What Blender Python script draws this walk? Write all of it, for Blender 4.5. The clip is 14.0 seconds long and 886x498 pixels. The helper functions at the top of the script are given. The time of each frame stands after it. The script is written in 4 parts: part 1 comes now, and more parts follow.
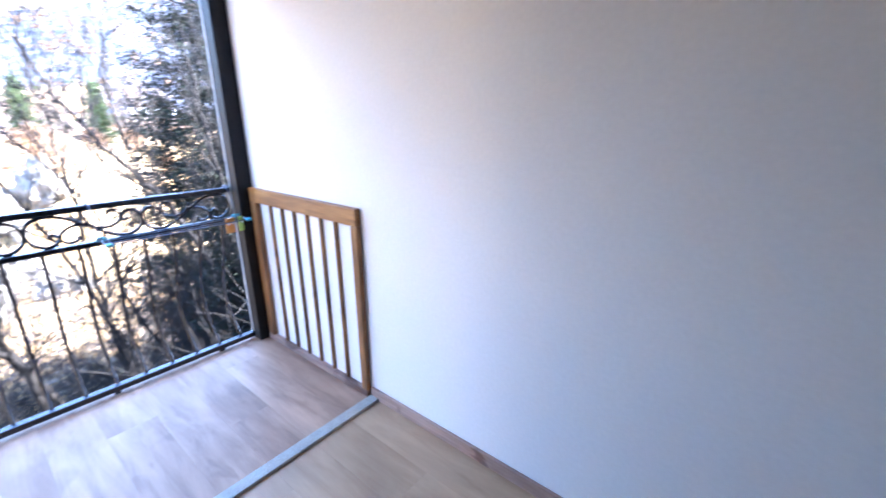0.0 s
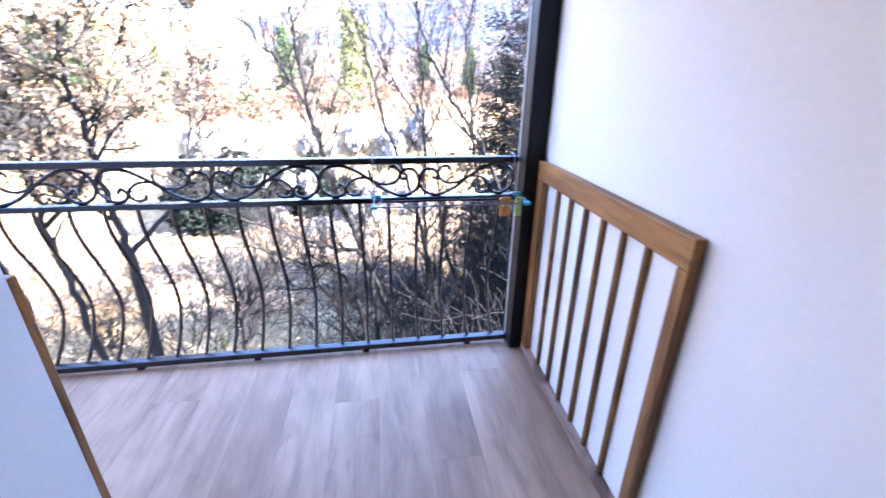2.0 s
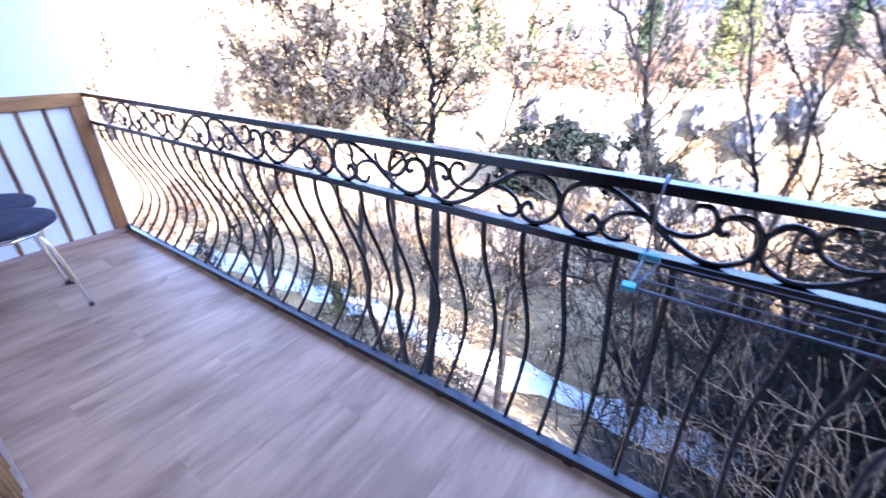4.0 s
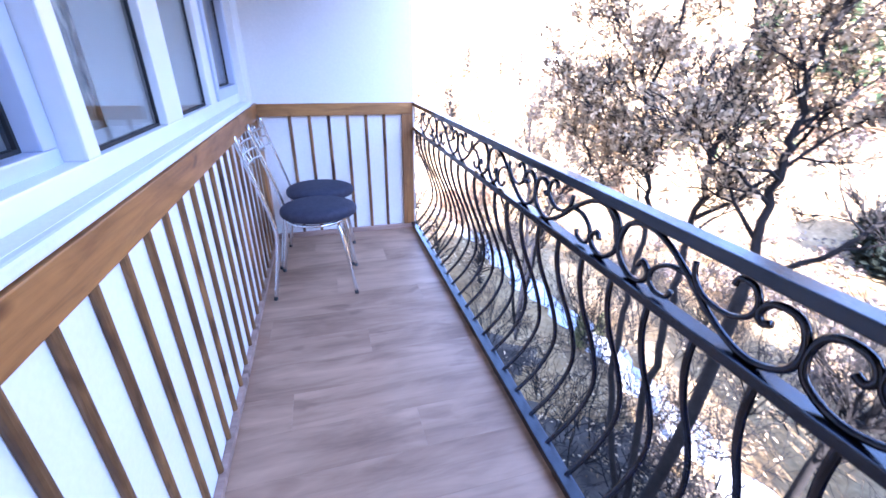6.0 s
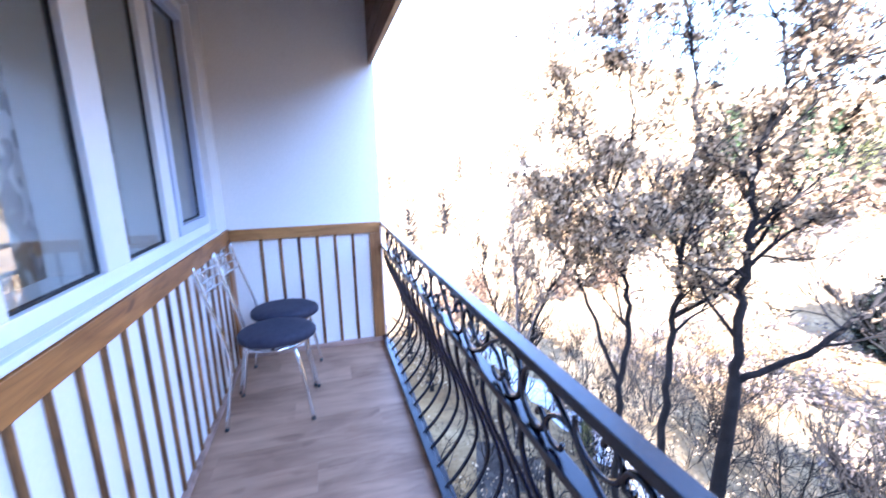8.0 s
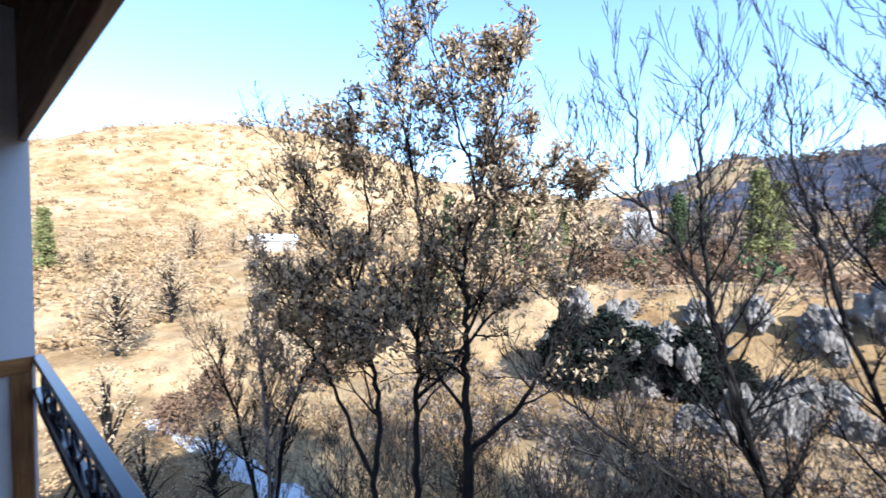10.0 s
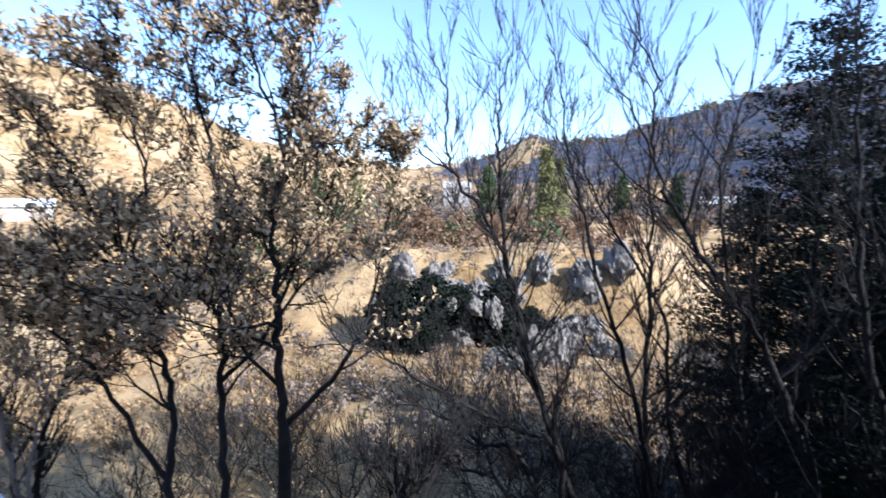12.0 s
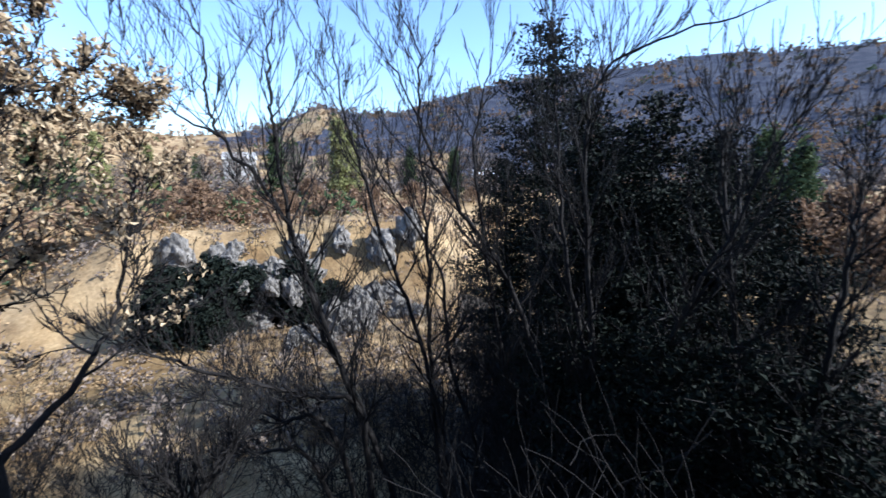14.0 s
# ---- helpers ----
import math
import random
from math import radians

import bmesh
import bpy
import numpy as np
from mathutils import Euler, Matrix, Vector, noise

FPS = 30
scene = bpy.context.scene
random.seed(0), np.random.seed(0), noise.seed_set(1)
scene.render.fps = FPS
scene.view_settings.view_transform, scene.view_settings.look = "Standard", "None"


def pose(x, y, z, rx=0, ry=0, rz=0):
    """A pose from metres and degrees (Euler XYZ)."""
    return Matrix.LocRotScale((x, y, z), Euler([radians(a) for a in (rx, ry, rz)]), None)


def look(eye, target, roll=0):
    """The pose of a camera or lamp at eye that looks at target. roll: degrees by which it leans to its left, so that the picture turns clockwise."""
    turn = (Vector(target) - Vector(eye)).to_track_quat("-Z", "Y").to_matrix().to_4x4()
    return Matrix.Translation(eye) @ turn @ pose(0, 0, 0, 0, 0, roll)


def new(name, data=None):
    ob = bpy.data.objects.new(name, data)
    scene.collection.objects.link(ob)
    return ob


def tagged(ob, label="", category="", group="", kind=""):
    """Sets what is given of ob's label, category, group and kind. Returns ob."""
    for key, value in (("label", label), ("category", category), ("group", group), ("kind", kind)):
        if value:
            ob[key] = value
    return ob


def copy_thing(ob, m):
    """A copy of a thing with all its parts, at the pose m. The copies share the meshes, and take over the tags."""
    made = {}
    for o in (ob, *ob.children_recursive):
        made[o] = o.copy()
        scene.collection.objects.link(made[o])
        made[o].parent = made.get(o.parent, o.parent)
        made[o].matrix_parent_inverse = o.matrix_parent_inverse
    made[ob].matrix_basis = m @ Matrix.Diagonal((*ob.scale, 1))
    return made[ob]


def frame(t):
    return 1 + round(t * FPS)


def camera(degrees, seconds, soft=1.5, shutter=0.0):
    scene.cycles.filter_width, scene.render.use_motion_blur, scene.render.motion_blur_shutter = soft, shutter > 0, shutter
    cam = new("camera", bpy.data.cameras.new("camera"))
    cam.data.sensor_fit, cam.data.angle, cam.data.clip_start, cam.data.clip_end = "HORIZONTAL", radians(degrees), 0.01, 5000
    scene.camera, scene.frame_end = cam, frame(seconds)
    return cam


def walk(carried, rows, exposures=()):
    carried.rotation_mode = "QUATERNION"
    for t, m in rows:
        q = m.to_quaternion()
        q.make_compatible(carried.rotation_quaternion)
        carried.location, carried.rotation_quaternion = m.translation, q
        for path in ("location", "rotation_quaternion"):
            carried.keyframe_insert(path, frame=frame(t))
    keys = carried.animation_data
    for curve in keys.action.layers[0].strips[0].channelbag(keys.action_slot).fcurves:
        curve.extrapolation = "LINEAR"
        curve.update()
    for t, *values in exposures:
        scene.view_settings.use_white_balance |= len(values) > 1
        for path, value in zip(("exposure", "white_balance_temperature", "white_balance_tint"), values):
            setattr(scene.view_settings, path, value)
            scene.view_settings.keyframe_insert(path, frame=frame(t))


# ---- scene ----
cam = camera(94.3, 14.0, soft=1.5, shutter=0.4)
# seconds, x, y, z, yaw (left of +y), pitch, lean
ROWS = [
    (0.0, -1.375, 1.136, 1.343, -140.65, -17.80, -0.23),
    (0.5, -1.273, 0.919, 1.317, -125.72, -19.70, 0.58),
    (1.0, -1.126, 0.852, 1.300, -115.93, -21.30, 0.46),
    (1.5, -0.914, 0.812, 1.282, -109.53, -20.96, 0.57),
    (2.1, -0.677, 0.688, 1.283, -96.53, -23.00, 0.85),
    (3.3, -0.225, 0.625, 1.255, -70.40, -25.20, 0.80),
    (4.5, 0.236, 0.706, 1.230, -43.28, -26.32, 0.64),
    (5.0, 0.314, 0.905, 1.235, -32.18, -25.64, 2.21),
    (5.2, 0.340, 0.977, 1.226, -29.73, -25.82, 1.52),
    (5.5, 0.363, 1.024, 1.241, -25.18, -26.26, 1.35),
    (5.8, 0.372, 1.092, 1.249, -19.45, -25.28, 0.50),
    (6.0, 0.423, 1.073, 1.253, -15.91, -24.83, 0.88),
    (6.5, 0.499, 1.084, 1.271, -10.61, -22.82, 0.59),
    (7.0, 0.556, 1.057, 1.288, -7.38, -21.52, -0.16),
    (7.2, 0.567, 1.066, 1.283, -7.31, -20.71, -0.41),
    (7.5, 0.586, 1.045, 1.309, -9.04, -19.25, -0.58),
    (8.0, 0.654, 1.015, 1.378, -16.02, -11.51, -1.24),
    (8.5, 0.701, 1.026, 1.428, -25.31, -7.28, -2.36),
    (9.0, 0.793, 1.094, 1.604, -36.25, -3.80, -1.84),
    (9.2, 0.804, 1.109, 1.621, -39.06, -2.69, -1.52),
    (11.3, 0.922, 1.062, 1.530, -65.41, -4.61, 0.86),
    (11.5, 0.967, 1.075, 1.549, -67.33, -4.93, 0.52),
    (12.0, 0.999, 1.024, 1.533, -73.20, -6.13, 0.12),
    (12.5, 1.019, 0.949, 1.502, -81.08, -8.66, -0.19),
    (13.0, 1.030, 0.926, 1.488, -88.23, -10.18, 0.08),
    (13.5, 0.996, 0.877, 1.474, -94.77, -10.29, 0.15),
    (14.0, 0.891, 0.831, 1.451, -100.79, -9.95, -0.58),
]


def eye_pose(x, y, z, yaw, pitch, lean):
    cy, sy, cp, sp = math.cos(radians(yaw)), math.sin(radians(yaw)), math.cos(radians(pitch)), math.sin(radians(pitch))
    return look((x, y, z), (x - sy * cp, y + cy * cp, z + sp), lean)


walk(cam, [(r[0], eye_pose(*r[1:])) for r in ROWS],
     exposures=[(0.0, 5.1, 5370, 16), (0.5, 5.03, 5370, 17), (2.0, 4.62, 5450, 21), (4.5, 4.12, 5280, 26), (7.6, 4.1, 5310, 29), (8.1, 3.85, 5200, 20), (8.6, 2.4, 5250, 12), (9.0, 1.85, 5320, 10), (11.5, 1.65, 5360, 14), (14.0, 1.25, 5270, 11)])

# ---- light ----
SUN_DIR = Vector((-0.28, -0.77, 0.574)).normalized()  # towards the sun, behind the house
world = bpy.data.worlds.new("world")
scene.world = world
world.use_nodes = True
wn, wl = world.node_tree.nodes, world.node_tree.links
sky = wn.new("ShaderNodeTexSky")
sky.sky_type, sky.sun_disc = "NISHITA", False
sky.sun_elevation = math.asin(SUN_DIR.z)
sky.sun_rotation = math.atan2(SUN_DIR.x, SUN_DIR.y)
sky.air_density, sky.dust_density = 1.0, 0.6
wn["Background"].inputs["Strength"].default_value = 0.14
wl.new(sky.outputs[0], wn["Background"].inputs["Color"])
sun = new("sun", bpy.data.lights.new("sun", "SUN"))
sun.data.energy, sun.data.angle, sun.data.color = 5.0, radians(0.5), (1.0, 0.92, 0.8)
sun.rotation_euler = (-SUN_DIR).to_track_quat("-Z", "Y").to_euler()


# ---- materials ----
def shader(name, rough=0.6, metal=0.0, spec=0.5):
    m = bpy.data.materials.new(name)
    m.use_nodes = True
    b = m.node_tree.nodes["Principled BSDF"]
    b.inputs["Roughness"].default_value, b.inputs["Metallic"].default_value = rough, metal
    b.inputs["Specular IOR Level"].default_value = spec
    return m, m.node_tree.nodes, m.node_tree.links, b


def coords(n, l, scale, kind="Object"):
    tc, mp = n.new("ShaderNodeTexCoord"), n.new("ShaderNodeMapping")
    mp.inputs["Scale"].default_value = scale
    l.new(tc.outputs[kind], mp.inputs["Vector"])
    return mp.outputs[0]


def noise_tex(n, l, vec, scale, detail=4.0, rough=0.6, warp=0.0):
    t = n.new("ShaderNodeTexNoise")
    t.inputs["Scale"].default_value, t.inputs["Detail"].default_value = scale, detail
    t.inputs["Roughness"].default_value, t.inputs["Distortion"].default_value = rough, warp
    l.new(vec, t.inputs["Vector"])
    return t.outputs["Fac"]


def ramp(n, l, fac, stops):
    r = n.new("ShaderNodeValToRGB")
    while len(r.color_ramp.elements) < len(stops):
        r.color_ramp.elements.new(0.5)
    for e, (p, c) in zip(r.color_ramp.elements, stops):
        e.position, e.color = p, (*c, 1)
    l.new(fac, r.inputs["Fac"])
    return r.outputs["Color"]


def blend(n, l, a, b, fac, mode="MIX"):
    m = n.new("ShaderNodeMix")
    m.data_type, m.blend_type = "RGBA", mode
    for s, v in ((m.inputs[6], a), (m.inputs[7], b), (m.inputs[0], fac)):
        if isinstance(v, (int, float)):
            s.default_value = v
        elif isinstance(v, tuple):
            s.default_value = (*v, 1)
        else:
            l.new(v, s)
    return m.outputs[2]


def bump(n, l, b, height, strength=0.3, dist=0.01):
    k = n.new("ShaderNodeBump")
    k.inputs["Strength"].default_value, k.inputs["Distance"].default_value = strength, dist
    l.new(height, k.inputs["Height"])
    l.new(k.outputs[0], b.inputs["Normal"])


def plaster(name, base, dirt):
    m, n, l, b = shader(name, 0.75, 0, 0.25)
    v = coords(n, l, (1, 1, 1))
    big, fine = noise_tex(n, l, v, 0.9, 5), noise_tex(n, l, v, 70, 5)
    c = ramp(n, l, big, [(0.3, base), (0.62, base), (0.85, dirt)])
    c = blend(n, l, c, ramp(n, l, fine, [(0.3, (0.9, 0.9, 0.9)), (0.7, (1, 1, 1))]), 0.6, "MULTIPLY")
    l.new(c, b.inputs["Base Color"])
    mid = noise_tex(n, l, v, 14, 3)
    bump(n, l, b, blend(n, l, mid, fine, 0.4), 0.22, 0.004)
    return m


def wood(name, light, dark, axis, gloss=0.45, vary=0.35, fine=38.0, knot=0.8, patch=0.75, stretch=22.0):
    """Boards with the grain along one axis of the object, fine streaks and a few knots."""
    m, n, l, b = shader(name, gloss)
    info = n.new("ShaderNodeObjectInfo")
    comb, mul = n.new("ShaderNodeCombineXYZ"), n.new("ShaderNodeMath")
    mul.operation = "MULTIPLY"
    mul.inputs[1].default_value = 37.0
    l.new(info.outputs["Random"], mul.inputs[0])
    for s in comb.inputs:
        l.new(mul.outputs[0], s)

    def shifted(cross, along):
        scale = [cross] * 3
        scale[axis] = along
        add = n.new("ShaderNodeVectorMath")
        l.new(coords(n, l, tuple(scale)), add.inputs[0])
        l.new(comb.outputs[0], add.inputs[1])
        return add.outputs[0]

    grain = noise_tex(n, l, shifted(fine, fine / stretch), 2.0, 6, 0.62, 0.5)
    broad = noise_tex(n, l, shifted(fine / 4, fine / 4 / (stretch * 0.3)), 1.3, 4, 0.55, 0.8)
    knots = noise_tex(n, l, shifted(9.0, 4.0), 1.0, 2, 0.4, 0.6)
    c = ramp(n, l, grain, [(0.30, dark), (0.48, tuple(0.55 * a + 0.45 * d for a, d in zip(light, dark))), (0.68, light)])
    c = blend(n, l, c, ramp(n, l, broad, [(0.34, (0.62, 0.56, 0.52)), (0.6, (1.08, 1.06, 1.04))]), patch, "MULTIPLY")
    c = blend(n, l, c, ramp(n, l, knots, [(0.30, (0.30, 0.20, 0.15)), (0.385, (1, 1, 1))]), knot, "MULTIPLY")
    tone = ramp(n, l, info.outputs["Random"], [(0.0, (1 - vary,) * 3), (1.0, (1.0, 1.0, 1.0))])
    l.new(blend(n, l, c, tone, 1.0, "MULTIPLY"), b.inputs["Base Color"])
    l.new(ramp(n, l, broad, [(0.3, (gloss + 0.12,) * 3), (0.7, (gloss - 0.05,) * 3)]), b.inputs["Roughness"])
    bump(n, l, b, grain, 0.2, 0.0015)
    return m


def speckled(name, a, c, scale, rough=0.8, strength=0.4, dist=0.02, detail=6, spec=0.3, mottle=0.7):
    m, n, l, b = shader(name, rough, 0, spec)
    v = coords(n, l, (1, 1, 1))
    big, fine = noise_tex(n, l, v, scale, detail), noise_tex(n, l, v, scale * 9, 4)
    col = ramp(n, l, big, [(0.32, a), (0.68, c)])
    col = blend(n, l, col, ramp(n, l, fine, [(0.3, (0.7, 0.7, 0.7)), (0.7, (1, 1, 1))]), mottle, "MULTIPLY")
    l.new(col, b.inputs["Base Color"])
    bump(n, l, b, fine, strength, dist)
    return m


WHITE_PLASTER = plaster("white_plaster", (0.81, 0.785, 0.75), (0.74, 0.715, 0.68))
ROOM_PLASTER = plaster("room_plaster", (0.80, 0.77, 0.72), (0.76, 0.73, 0.68))
OAK_Z = wood("stained_pine_upright", (0.46, 0.21, 0.066), (0.17, 0.07, 0.022), 2)
OAK_Y = wood("stained_pine_long", (0.46, 0.20, 0.052), (0.25, 0.098, 0.024), 1, 0.42, 0.2, 22.0, 1.0, 0.8, 12.0)
OAK_X = wood("stained_pine_cross", (0.46, 0.215, 0.06), (0.24, 0.105, 0.028), 0, 0.42, 0.2, 22.0, 1.0, 0.8, 12.0)
BATTEN_WOOD = wood("stained_pine_batten", (0.36, 0.175, 0.058), (0.09, 0.042, 0.015), 2, 0.45, 0.45, 26.0, 1.0, 1.0, 9.0)
CEIL_WOOD = wood("ceiling_boards", (0.22, 0.11, 0.05), (0.11, 0.05, 0.022), 1, 0.5)
LAMINATE = wood("grey_brown_laminate", (0.47, 0.29, 0.18), (0.30, 0.175, 0.105), 0, 0.46, 0.04, 9.0, 0.3, 0.8, 7.0)
ROOM_LAMINATE = wood("beige_laminate", (0.47, 0.31, 0.175), (0.37, 0.225, 0.12), 0, 0.4, 0.03, 9.0, 0.1, 0.6, 7.0)
SKIRT = wood("pale_skirting", (0.43, 0.29, 0.225), (0.33, 0.21, 0.16), 0, 0.4, 0.05)
# The white plastic again, with the blue shade of the recessed sash in it.
SHADED_PVC = speckled("shaded_white_pvc", (0.50, 0.55, 0.68), (0.55, 0.60, 0.72), 3, 0.3, 0.02, 0.001, 2, 0.5, 0.08)
PVC = speckled("white_pvc", (0.78, 0.79, 0.80), (0.82, 0.82, 0.82), 3, 0.3, 0.02, 0.001, 2, 0.5, 0.08)
SILL_PAINT = plaster("painted_sill", (0.80, 0.80, 0.79), (0.62, 0.60, 0.57))
GASKET = speckled("black_gasket", (0.02, 0.02, 0.022), (0.03, 0.03, 0.03), 20, 0.6, 0.05, 0.001)
# Black iron; the blue cast is sky reflection mixed into the base colour.
IRON = speckled("sky_tinted_black_iron", (0.002, 0.003, 0.009), (0.004, 0.006, 0.018), 14, 0.22, 0.12, 0.002, 5, 0.65)
BLACK_PAINT = speckled("matt_black_paint", (0.006, 0.006, 0.007), (0.014, 0.014, 0.016), 10, 0.55, 0.1, 0.001, 4, 0.2)
STEEL = speckled("aluminium_strip", (0.36, 0.33, 0.28), (0.45, 0.42, 0.36), 20, 0.45, 0.1, 0.001)
FABRIC = speckled("navy_upholstery", (0.030, 0.030, 0.050), (0.045, 0.045, 0.07), 40, 0.7, 0.25, 0.002, 4, 0.3)
CONCRETE = speckled("grey_render", (0.36, 0.35, 0.33), (0.48, 0.47, 0.44), 1.5, 0.9, 0.3, 0.01)
ROOF_METAL = speckled("brown_roof_sheet", (0.16, 0.07, 0.05), (0.22, 0.10, 0.07), 2, 0.5, 0.1, 0.005)
PLASTIC_BLUE = speckled("pale_blue_plastic", (0.10, 0.42, 0.55), (0.14, 0.50, 0.62), 30, 0.4, 0.05, 0.001)
PLASTIC_ORANGE = speckled("orange_plastic", (0.55, 0.20, 0.04), (0.62, 0.26, 0.05), 30, 0.4, 0.05, 0.001)
PLASTIC_GREEN = speckled("green_plastic", (0.35, 0.50, 0.08), (0.42, 0.58, 0.12), 30, 0.4, 0.05, 0.001)
RUBBER = speckled("grey_rubber", (0.05, 0.05, 0.05), (0.08, 0.08, 0.08), 30, 0.7, 0.05, 0.001)
CHROME, _n, _l, _b = shader("chrome", 0.12, 1.0)
_b.inputs["Base Color"].default_value = (0.78, 0.79, 0.81, 1)
_v = coords(_n, _l, (1, 1, 1))
_l.new(ramp(_n, _l, noise_tex(_n, _l, _v, 25, 4), [(0.3, (0.08,) * 3), (0.75, (0.25,) * 3)]), _b.inputs["Roughness"])
WIRE, _n, _l, _b = shader("coated_wire", 0.35, 0.6)
_b.inputs["Base Color"].default_value = (0.10, 0.11, 0.15, 1)


def glass_material():
    m = bpy.data.materials.new("window_glass")
    m.use_nodes = True
    n, l = m.node_tree.nodes, m.node_tree.links
    n.remove(n["Principled BSDF"])
    tr, gl, lw, pw, ad, mx = (n.new(k) for k in ("ShaderNodeBsdfTransparent", "ShaderNodeBsdfGlossy", "ShaderNodeLayerWeight", "ShaderNodeMath", "ShaderNodeMath", "ShaderNodeMixShader"))
    tr.inputs[0].default_value = (0.95, 0.97, 0.96, 1)
    gl.inputs["Roughness"].default_value = 0.02
    pw.operation, ad.operation = "POWER", "MULTIPLY_ADD"
    pw.inputs[1].default_value = 4.0
    ad.inputs[1].default_value, ad.inputs[2].default_value = 0.8, 0.09
    l.new(lw.outputs["Facing"], pw.inputs[0])
    l.new(pw.outputs[0], ad.inputs[0])
    l.new(ad.outputs[0], mx.inputs[0])
    l.new(tr.outputs[0], mx.inputs[1])
    l.new(gl.outputs[0], mx.inputs[2])
    l.new(mx.outputs[0], n["Material Output"].inputs[0])
    return m


def lace_material():
    m = bpy.data.materials.new("cream_lace")
    m.use_nodes = True
    n, l = m.node_tree.nodes, m.node_tree.links
    b = n["Principled BSDF"]
    v = coords(n, l, (1, 1, 1))
    swirl = n.new("ShaderNodeTexWave")
    swirl.inputs["Scale"].default_value, swirl.inputs["Distortion"].default_value = 4.0, 12.0
    swirl.inputs["Detail"].default_value, swirl.inputs["Detail Scale"].default_value = 2.0, 1.3
    l.new(v, swirl.inputs["Vector"])
    l.new(ramp(n, l, swirl.outputs["Fac"], [(0.3, (0.40, 0.36, 0.29)), (0.75, (0.84, 0.82, 0.76))]), b.inputs["Base Color"])
    b.inputs["Roughness"].default_value = 0.9
    tr, tl, mx, mx2 = (n.new(k) for k in ("ShaderNodeBsdfTransparent", "ShaderNodeBsdfTranslucent", "ShaderNodeMixShader", "ShaderNodeMixShader"))
    tl.inputs[0].default_value = (0.7, 0.64, 0.5, 1)
    mx.inputs[0].default_value = 0.35
    l.new(b.outputs[0], mx.inputs[1])
    l.new(tl.outputs[0], mx.inputs[2])
    l.new(ramp(n, l, swirl.outputs["Fac"], [(0.25, (0.60,) * 3), (0.7, (0.97,) * 3)]), mx2.inputs[0])
    l.new(tr.outputs[0], mx2.inputs[1])
    l.new(mx.outputs[0], mx2.inputs[2])
    l.new(mx2.outputs[0], n["Material Output"].inputs[0])
    return m


GLASS, LACE = glass_material(), lace_material()


def leaf_material(name, a, b2, trans=0.3):
    m, n, l, b = shader(name, 0.8, 0, 0.12)
    geo = n.new("ShaderNodeNewGeometry")
    col = ramp(n, l, geo.outputs["Random Per Island"], [(0.0, a), (0.6, b2), (1.0, tuple(x * 0.6 for x in a))])
    l.new(col, b.inputs["Base Color"])
    tl, mx = n.new("ShaderNodeBsdfTranslucent"), n.new("ShaderNodeMixShader")
    mx.inputs[0].default_value = trans
    l.new(col, tl.inputs[0])
    l.new(b.outputs[0], mx.inputs[1])
    l.new(tl.outputs[0], mx.inputs[2])
    l.new(mx.outputs[0], n["Material Output"].inputs[0])
    return m


# Bark and twigs below natural tone: the shaded, silhouetted look is in the colour.
BARK = speckled("silhouette_bark", (0.005, 0.0042, 0.004), (0.015, 0.0125, 0.011), 9, 0.9, 0.6, 0.02)
TWIG = speckled("silhouette_twig", (0.005, 0.0043, 0.004), (0.015, 0.0125, 0.0115), 12, 0.9, 0.2, 0.01)
FAR_TWIG = speckled("pale_twig", (0.10, 0.085, 0.075), (0.22, 0.18, 0.15), 1.5, 0.9, 0.2, 0.02)
LEAF_TAN = leaf_material("withered_tan_leaf", (0.17, 0.115, 0.068), (0.62, 0.49, 0.31), 0.3)
# Needles near black: the shade of slope and bank is in this colour.
LEAF_NEEDLE = leaf_material("shade_black_needles", (0.007, 0.010, 0.008), (0.013, 0.018, 0.012), 0.05)
LEAF_GREEN = leaf_material("yellow_green_leaf", (0.17, 0.18, 0.07), (0.27, 0.27, 0.11))
LEAF_PINE = leaf_material("pine_green", (0.05, 0.075, 0.035), (0.09, 0.12, 0.05), 0.15)
LEAF_DRY = leaf_material("dry_hill_scrub", (0.26, 0.175, 0.09), (0.42, 0.295, 0.155), 0.2)
LEAF_GREY = leaf_material("grey_brown_scrub", (0.13, 0.105, 0.09), (0.27, 0.215, 0.165), 0.2)
LEAF_RUST = leaf_material("rust_brown_leaf", (0.15, 0.095, 0.06), (0.25, 0.165, 0.10))


def ground_material():
    m, n, l, b = shader("dry_grass_ground", 0.95, 0, 0.1)
    v = coords(n, l, (1, 1, 1))
    big, mid, fine = noise_tex(n, l, v, 0.035, 5), noise_tex(n, l, v, 0.45, 6, 0.7), noise_tex(n, l, v, 6, 5, 0.7)
    c = ramp(n, l, mid, [(0.3, (0.20, 0.145, 0.09)), (0.48, (0.38, 0.275, 0.155)), (0.7, (0.55, 0.405, 0.225))])
    c = blend(n, l, c, ramp(n, l, big, [(0.35, (0.62, 0.60, 0.50)), (0.6, (1, 1, 1))]), 1.0, "MULTIPLY")
    c = blend(n, l, c, ramp(n, l, fine, [(0.3, (0.5, 0.48, 0.44)), (0.65, (1, 1, 1))]), 0.8, "MULTIPLY")
    tuft = noise_tex(n, l, v, 0.14, 8, 0.75)
    c = blend(n, l, c, ramp(n, l, tuft, [(0.38, (0.66, 0.56, 0.46)), (0.54, (1, 1, 1))]), 0.8, "MULTIPLY")
    l.new(c, b.inputs["Base Color"])
    bump(n, l, b, fine, 0.6, 0.06)
    return m


